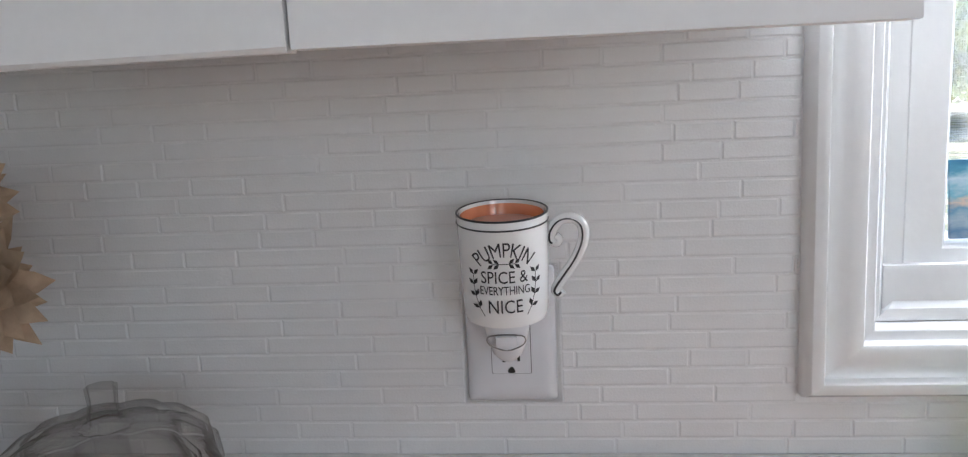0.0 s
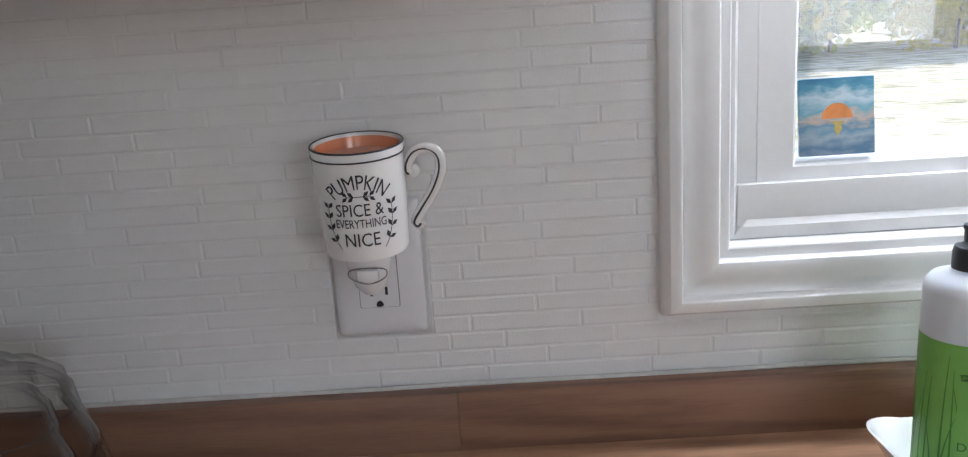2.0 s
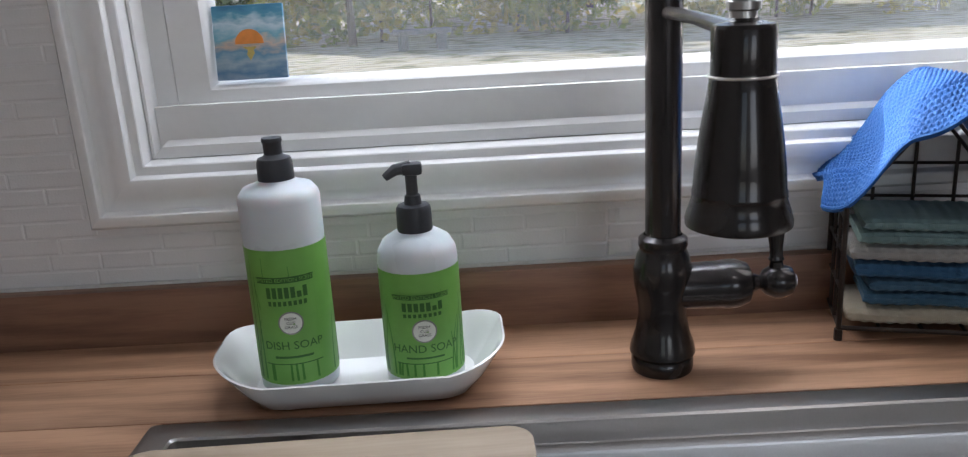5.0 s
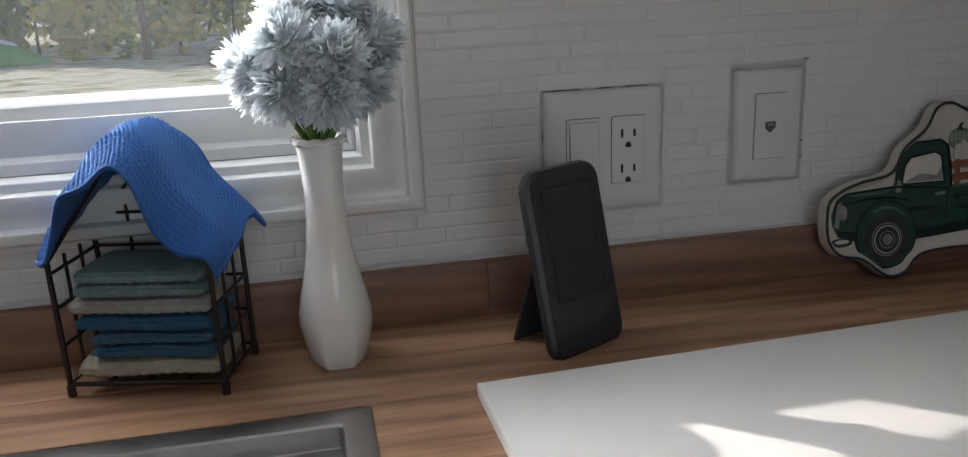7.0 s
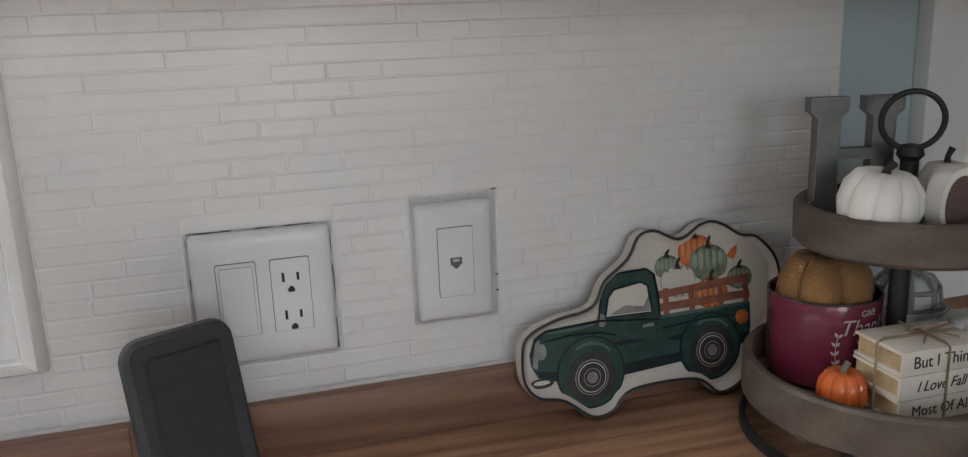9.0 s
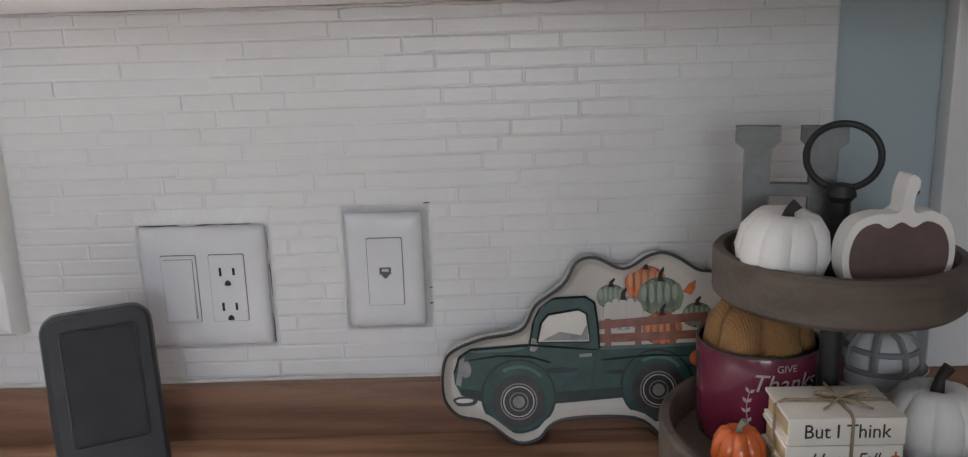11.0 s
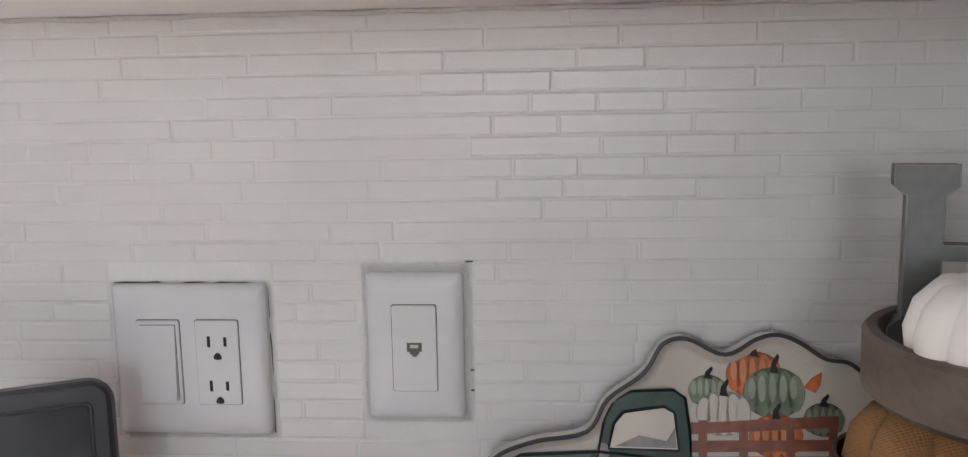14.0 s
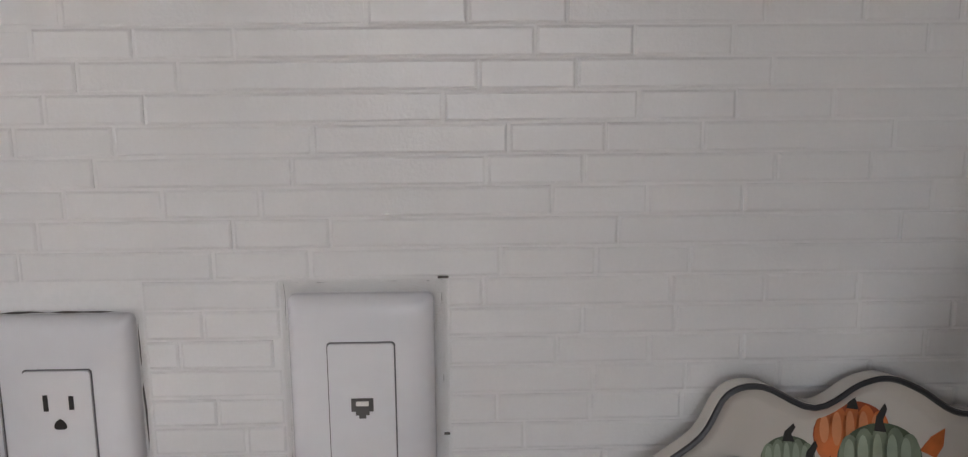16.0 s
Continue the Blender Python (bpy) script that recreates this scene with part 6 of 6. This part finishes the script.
books = thing("book_stack", pose(0.3910, -0.2065, LZ0, 0, 0, -1.5) @ Matrix.Diagonal((0.89, 1, 0.985, 1)), "three cream painted wooden books tied with twine", "books")
for q, (text, shear, size) in enumerate((("Most Of All", 0.0, 0.0140), ("I Love Fall", 0.3, 0.0135), ("But I Think", 0.0, 0.0155))):
    z = q * 0.0220
    dx = (0.001, -0.001, 0.0)[q]
    b = part("book", box(-0.047 + dx, 0.047 + dx, -0.0285, -0.0262, z, z + 0.0216, 0.001), M_BOOK, books)
    part("cover", box(-0.047 + dx, 0.047 + dx, -0.0260, 0.0285, z + 0.0001, z + 0.0030, 0.0006), M_BOOK, b)
    part("cover", box(-0.047 + dx, 0.047 + dx, -0.0260, 0.0285, z + 0.0186, z + 0.0215, 0.0006), M_BOOK, b)
    part("page_block", box(-0.0440 + dx, 0.0440 + dx, -0.0255, 0.0265, z + 0.0032, z + 0.0184), M_PAGES, b)
    part("lettering", moved(writing(text, size, 0.0002, None, shear), pose(dx, -0.0288, z + 0.0108)), M_INK, b, "", 0)
    if q == 1:
        part("pumpkin_print", moved(slab(disc(0.0400, z + 0.0095, 0.0052, 22, 0.0044), -0.0003, 0.0), pose(0, -0.0286, 0)), M_ORANGE, b, "", 0)
        part("stem_print", moved(slab([(0.0395, z + 0.0135), (0.0392, z + 0.0165), (0.0408, z + 0.0165), (0.0405, z + 0.0135)], -0.0003, 0.0), pose(0, -0.0286, 0)), M_REDWOOD, b, "", 0)
TOP = 0.0664
part("twine", tube([(-0.048, 0.0, 0.001), (-0.0483, 0.0, TOP - 0.002), (-0.040, 0.001, TOP + 0.0008), (0.040, -0.001, TOP + 0.0008), (0.0483, 0, TOP - 0.002), (0.048, 0, 0.001)], 0.0013, 6), M_TWINE, books)
part("twine", tube([(0.004, -0.0293, 0.001), (0.004, -0.0293, TOP - 0.002), (0.004, -0.024, TOP + 0.0012), (0.004, 0.029, TOP + 0.001)], 0.0013, 6), M_TWINE, books)
for s in (-1, 1):
    part("bow_loop", tube(rounded([(0.004, 0, TOP + 0.002), (0.004 + s * 0.010, -0.004, TOP + 0.009), (0.004 + s * 0.020, -0.006, TOP + 0.010), (0.004 + s * 0.018, 0.002, TOP + 0.004)], 5), 0.0011, 6, closed=True), M_TWINE, books)
    part("bow_end", tube([(0.004, 0, TOP + 0.002), (0.004 + s * 0.010, -0.012, TOP + 0.004), (0.004 + s * 0.020, -0.020, TOP + 0.002)], 0.0011, 6), M_TWINE, books)

bowls = thing("bowl_stack", pose(0.477, -0.098, LZ0), "two nested white ceramic bowls on the tray", "bowls")
for q in range(2):
    part("bowl", moved(lathe([(0, 0.002), (0.016, 0), (0.020, 0.002), (0.032, 0.020), (0.0385, 0.036), (0.0375, 0.0365), (0.030, 0.022), (0.018, 0.006), (0, 0.005)], 44), pose(0, 0, q * 0.012)), M_CERAMIC, bowls)
plaid = pumpkin("plaid_pumpkin", 0.477, -0.098, LZ0 + 0.034, 0.0315, 0.046, M_PLAID, M_TWINE, "grey and white plaid fabric pumpkin in the bowls", 8, 0.08)
for q in range(8):
    a = q * math.pi / 4 + 0.2
    part("plaid_band", tube([((0.0319 * s) * math.cos(a), (0.0319 * s) * math.sin(a), z) for s, z in ((0.9, 0.010), (0.995, 0.021), (0.94, 0.033), (0.70, 0.0430), (0.40, 0.0455))], [0.003] * 5, 5), M_PLAIDDARK, plaid)
for z, s in ((0.014, 0.97), (0.032, 0.955)):
    part("plaid_band", tube([(0.0312 * s * math.cos(t), 0.0312 * s * math.sin(t), z) for t in (2 * math.pi * q / 36 for q in range(36))], 0.0028, 5, closed=True), M_PLAIDDARK, plaid)
pumpkin("white_pumpkin", 0.484, -0.178, LZ0, 0.0385, 0.062, M_WHITEPUMP, M_DARKSTEM, "large matt white pumpkin on the lower tray", 9, 0.10, stem_h=0.4)

# ---- wall tiles ----
PITCH, UNIT, GAP = 0.0156, 0.0483, 0.0012
HOLES = [(WX0 - 0.001, WX1 + 0.001, WZ0 - 0.001, 3.0)] + [(cx - w / 2 - 0.004, cx + w / 2 + 0.0045, cz - h / 2 - 0.005, cz + h / 2 + 0.003) for cx, cz, w, h in PLATES]
# rows from the top down: where one joint stands, and the tile lengths to its right in units
ROWS = {0: (0.0154, "1212"), 1: (-0.1000, "31121"), 2: (-0.1156, "113112"), 3: (-0.0470, "312"), 4: (-0.1125, "1321"), 5: (-0.1287, "122112"), 6: (-0.0913, "221211"), 7: (-0.1072, "113112"),
        8: (-0.1218, "2133"), 9: (-0.1328, "212113"), 10: (-0.0938, "22211"), 11: (-0.0430, "2212112"), 12: (-0.0560, "13112")}
LEFT_ROWS = {-2: (-1.770, "122121"), -1: (-1.886, "1212211"), 0: (-1.959, "13121221"), 1: (-1.922, "1311231"), 2: (-1.886, "113113"), 3: (-1.974, "331231"), 4: (-1.887, "13213"), 5: (-1.953, "111121122"), 6: (-1.919, "22222"),
             7: (-1.889, "111113"), 8: (-1.750, "1222"), 9: (-1.676, "132"), 10: (-1.635, "222"), 11: (-1.601, "31"), 12: (-1.779, "21221"), 13: (-1.737, "1231"), 14: (-1.849, "22132"), 15: (-1.817, "32221"), 16: (-1.834, "3222"),
             17: (-1.747, "2222"), 18: (-1.766, "122112"), 19: (-1.681, "22111")}
tile_meshes = {}


def tile_mesh(length, height):
    key = (round(length, 3), round(height, 4))
    if key not in tile_meshes:
        l, h, b, d = key[0] / 2, key[1] / 2, 0.0013, 0.0014
        bm = bmesh.new()
        a = [bm.verts.new((x, d, z)) for x, z in ((-l, -h), (l, -h), (l, h), (-l, h))]
        m = [bm.verts.new((x, 0.0007, z)) for x, z in ((-l, -h), (l, -h), (l, h), (-l, h))]
        f = [bm.verts.new((x, 0, z)) for x, z in ((b - l, b - h), (l - b, b - h), (l - b, h - b), (b - l, h - b))]
        bm.faces.new(f)
        for k in range(4):
            n = (k + 1) % 4
            bm.faces.new((a[k], a[n], m[n], m[k])), bm.faces.new((m[k], m[n], f[n], f[k]))
        bmesh.ops.recalc_face_normals(bm, faces=bm.faces)
        me = bpy.data.meshes.new("tile")
        bm.to_mesh(me)
        bm.free()
        me.materials.append(M_TILE)
        tile_meshes[key] = me
    return tile_meshes[key]


rng = random.Random(21)
joined_v, joined_f = [], []


def tile_zone(rows, top, pitch, xa, xb):
    for row in range(-5, 24):
        zc = top - pitch * row
        z0, z1 = max(zc - pitch / 2 + GAP / 2, 0.975), min(zc + pitch / 2 - GAP / 2, UZR + 0.012)
        if z1 - z0 < 0.004:
            continue
        start, code = rows.get(row, ((xa + xb) / 2 + rng.uniform(-0.05, 0.05), ""))
        cuts = [start]
        for c in code:
            cuts.append(cuts[-1] + UNIT * int(c))
        while cuts[-1] < xb:
            cuts.append(cuts[-1] + UNIT * rng.choice((1, 1, 2, 2, 3)))
        while cuts[0] > xa:
            cuts.insert(0, cuts[0] - UNIT * rng.choice((1, 1, 2, 2, 3)))
        for a, b in zip(cuts, cuts[1:]):
            bits = [(max(a, xa) + GAP / 2, min(b, xb) - GAP / 2)]
            for hx0, hx1, hz0, hz1 in HOLES:
                if z1 > hz0 and z0 < hz1:
                    bits = [q for p in bits for q in ((p[0], min(p[1], hx0)), (max(p[0], hx1), p[1])) if q[1] - q[0] > 0.003]
            for p0, p1 in bits:
                if p1 - p0 < 0.003:
                    continue
                mid = (p0 + p1) / 2
                m = pose(mid, rng.uniform(-0.0004, 0.0003), (z0 + z1) / 2, rng.uniform(-0.35, 0.35), rng.uniform(-0.15, 0.15), rng.uniform(-0.5, 0.5))
                me = tile_mesh(p1 - p0, z1 - z0)
                if zc > 1.03 and (-0.31 < mid or -1.72 < mid < WX0):
                    t = new("tile", me)
                    t.parent, t.matrix_basis = wall_north, m
                else:
                    base = len(joined_v)
                    joined_v.extend(m @ v.co for v in me.vertices)
                    joined_f.extend([base + k for k in f.vertices] for f in me.polygons)


tile_zone(LEFT_ROWS, 1.3028, 0.01603, XL, -0.82)
tile_zone(ROWS, 1.2966, PITCH, -0.82, TILE_END)
me = bpy.data.meshes.new("tiles")
me.from_pydata(joined_v, [], joined_f)
me.materials.append(M_TILE)
rest = tagged(new("tiles", me), kind="stuff")
rest.parent = wall_north

# cracked paint and caulk round the wall plates and under the cabinet
cracks = random.Random(4)
for cx, cz, w, h in PLATES:
    for side, length, at in ((1, h, w / 2 + 0.0012), (-1, h, -w / 2 - 0.0010)):
        pts = [(cx + at + cracks.uniform(-0.0005, 0.0005), 0.0012, cz - h / 2 + length * k / 14) for k in range(15)]
        part("crack", tube(pts, [cracks.uniform(0.0001, 0.0009 if w > 0.1 else 0.0005) for _ in pts], 5), M_CRACK, wall_north)
    pts = [(cx - w / 2 + w * k / 14, 0.0012, cz + h / 2 + 0.0006 + cracks.uniform(-0.0002, 0.0003)) for k in range(15)]
    part("crack", tube(pts, [cracks.uniform(0.0001, 0.0009 if w > 0.1 else 0.0005) for _ in pts], 5), M_CRACK, wall_north)
    part("caulk", box(cx - w / 2 - 0.0035, cx + w / 2 + 0.004, 0.0008, 0.0029, cz - h / 2 - 0.0045, cz + h / 2 + 0.0025, 0.0005), M_CAULK, wall_north)
part("crack", box(0.0765, 0.0820, -0.0006, 0.001, 1.1482, 1.1492), M_CRACK, wall_north)
for z in (1.064, 1.048):
    part("crack", box(0.0785, 0.0815, -0.0006, 0.001, z, z + 0.0009), M_CRACK, wall_north)
for x0, x1 in ((-1.90, -1.775), (-1.735, -1.690), (-1.655, -1.612)):
    pts = [(x0 + (x1 - x0) * k / 10, -0.0008, UZ + 0.0222 + cracks.uniform(-0.0003, 0.0003)) for k in range(11)]
    part("crack", tube(pts, [cracks.uniform(0.0003, 0.0011) for _ in pts], 5), M_CRACK, wall_north)
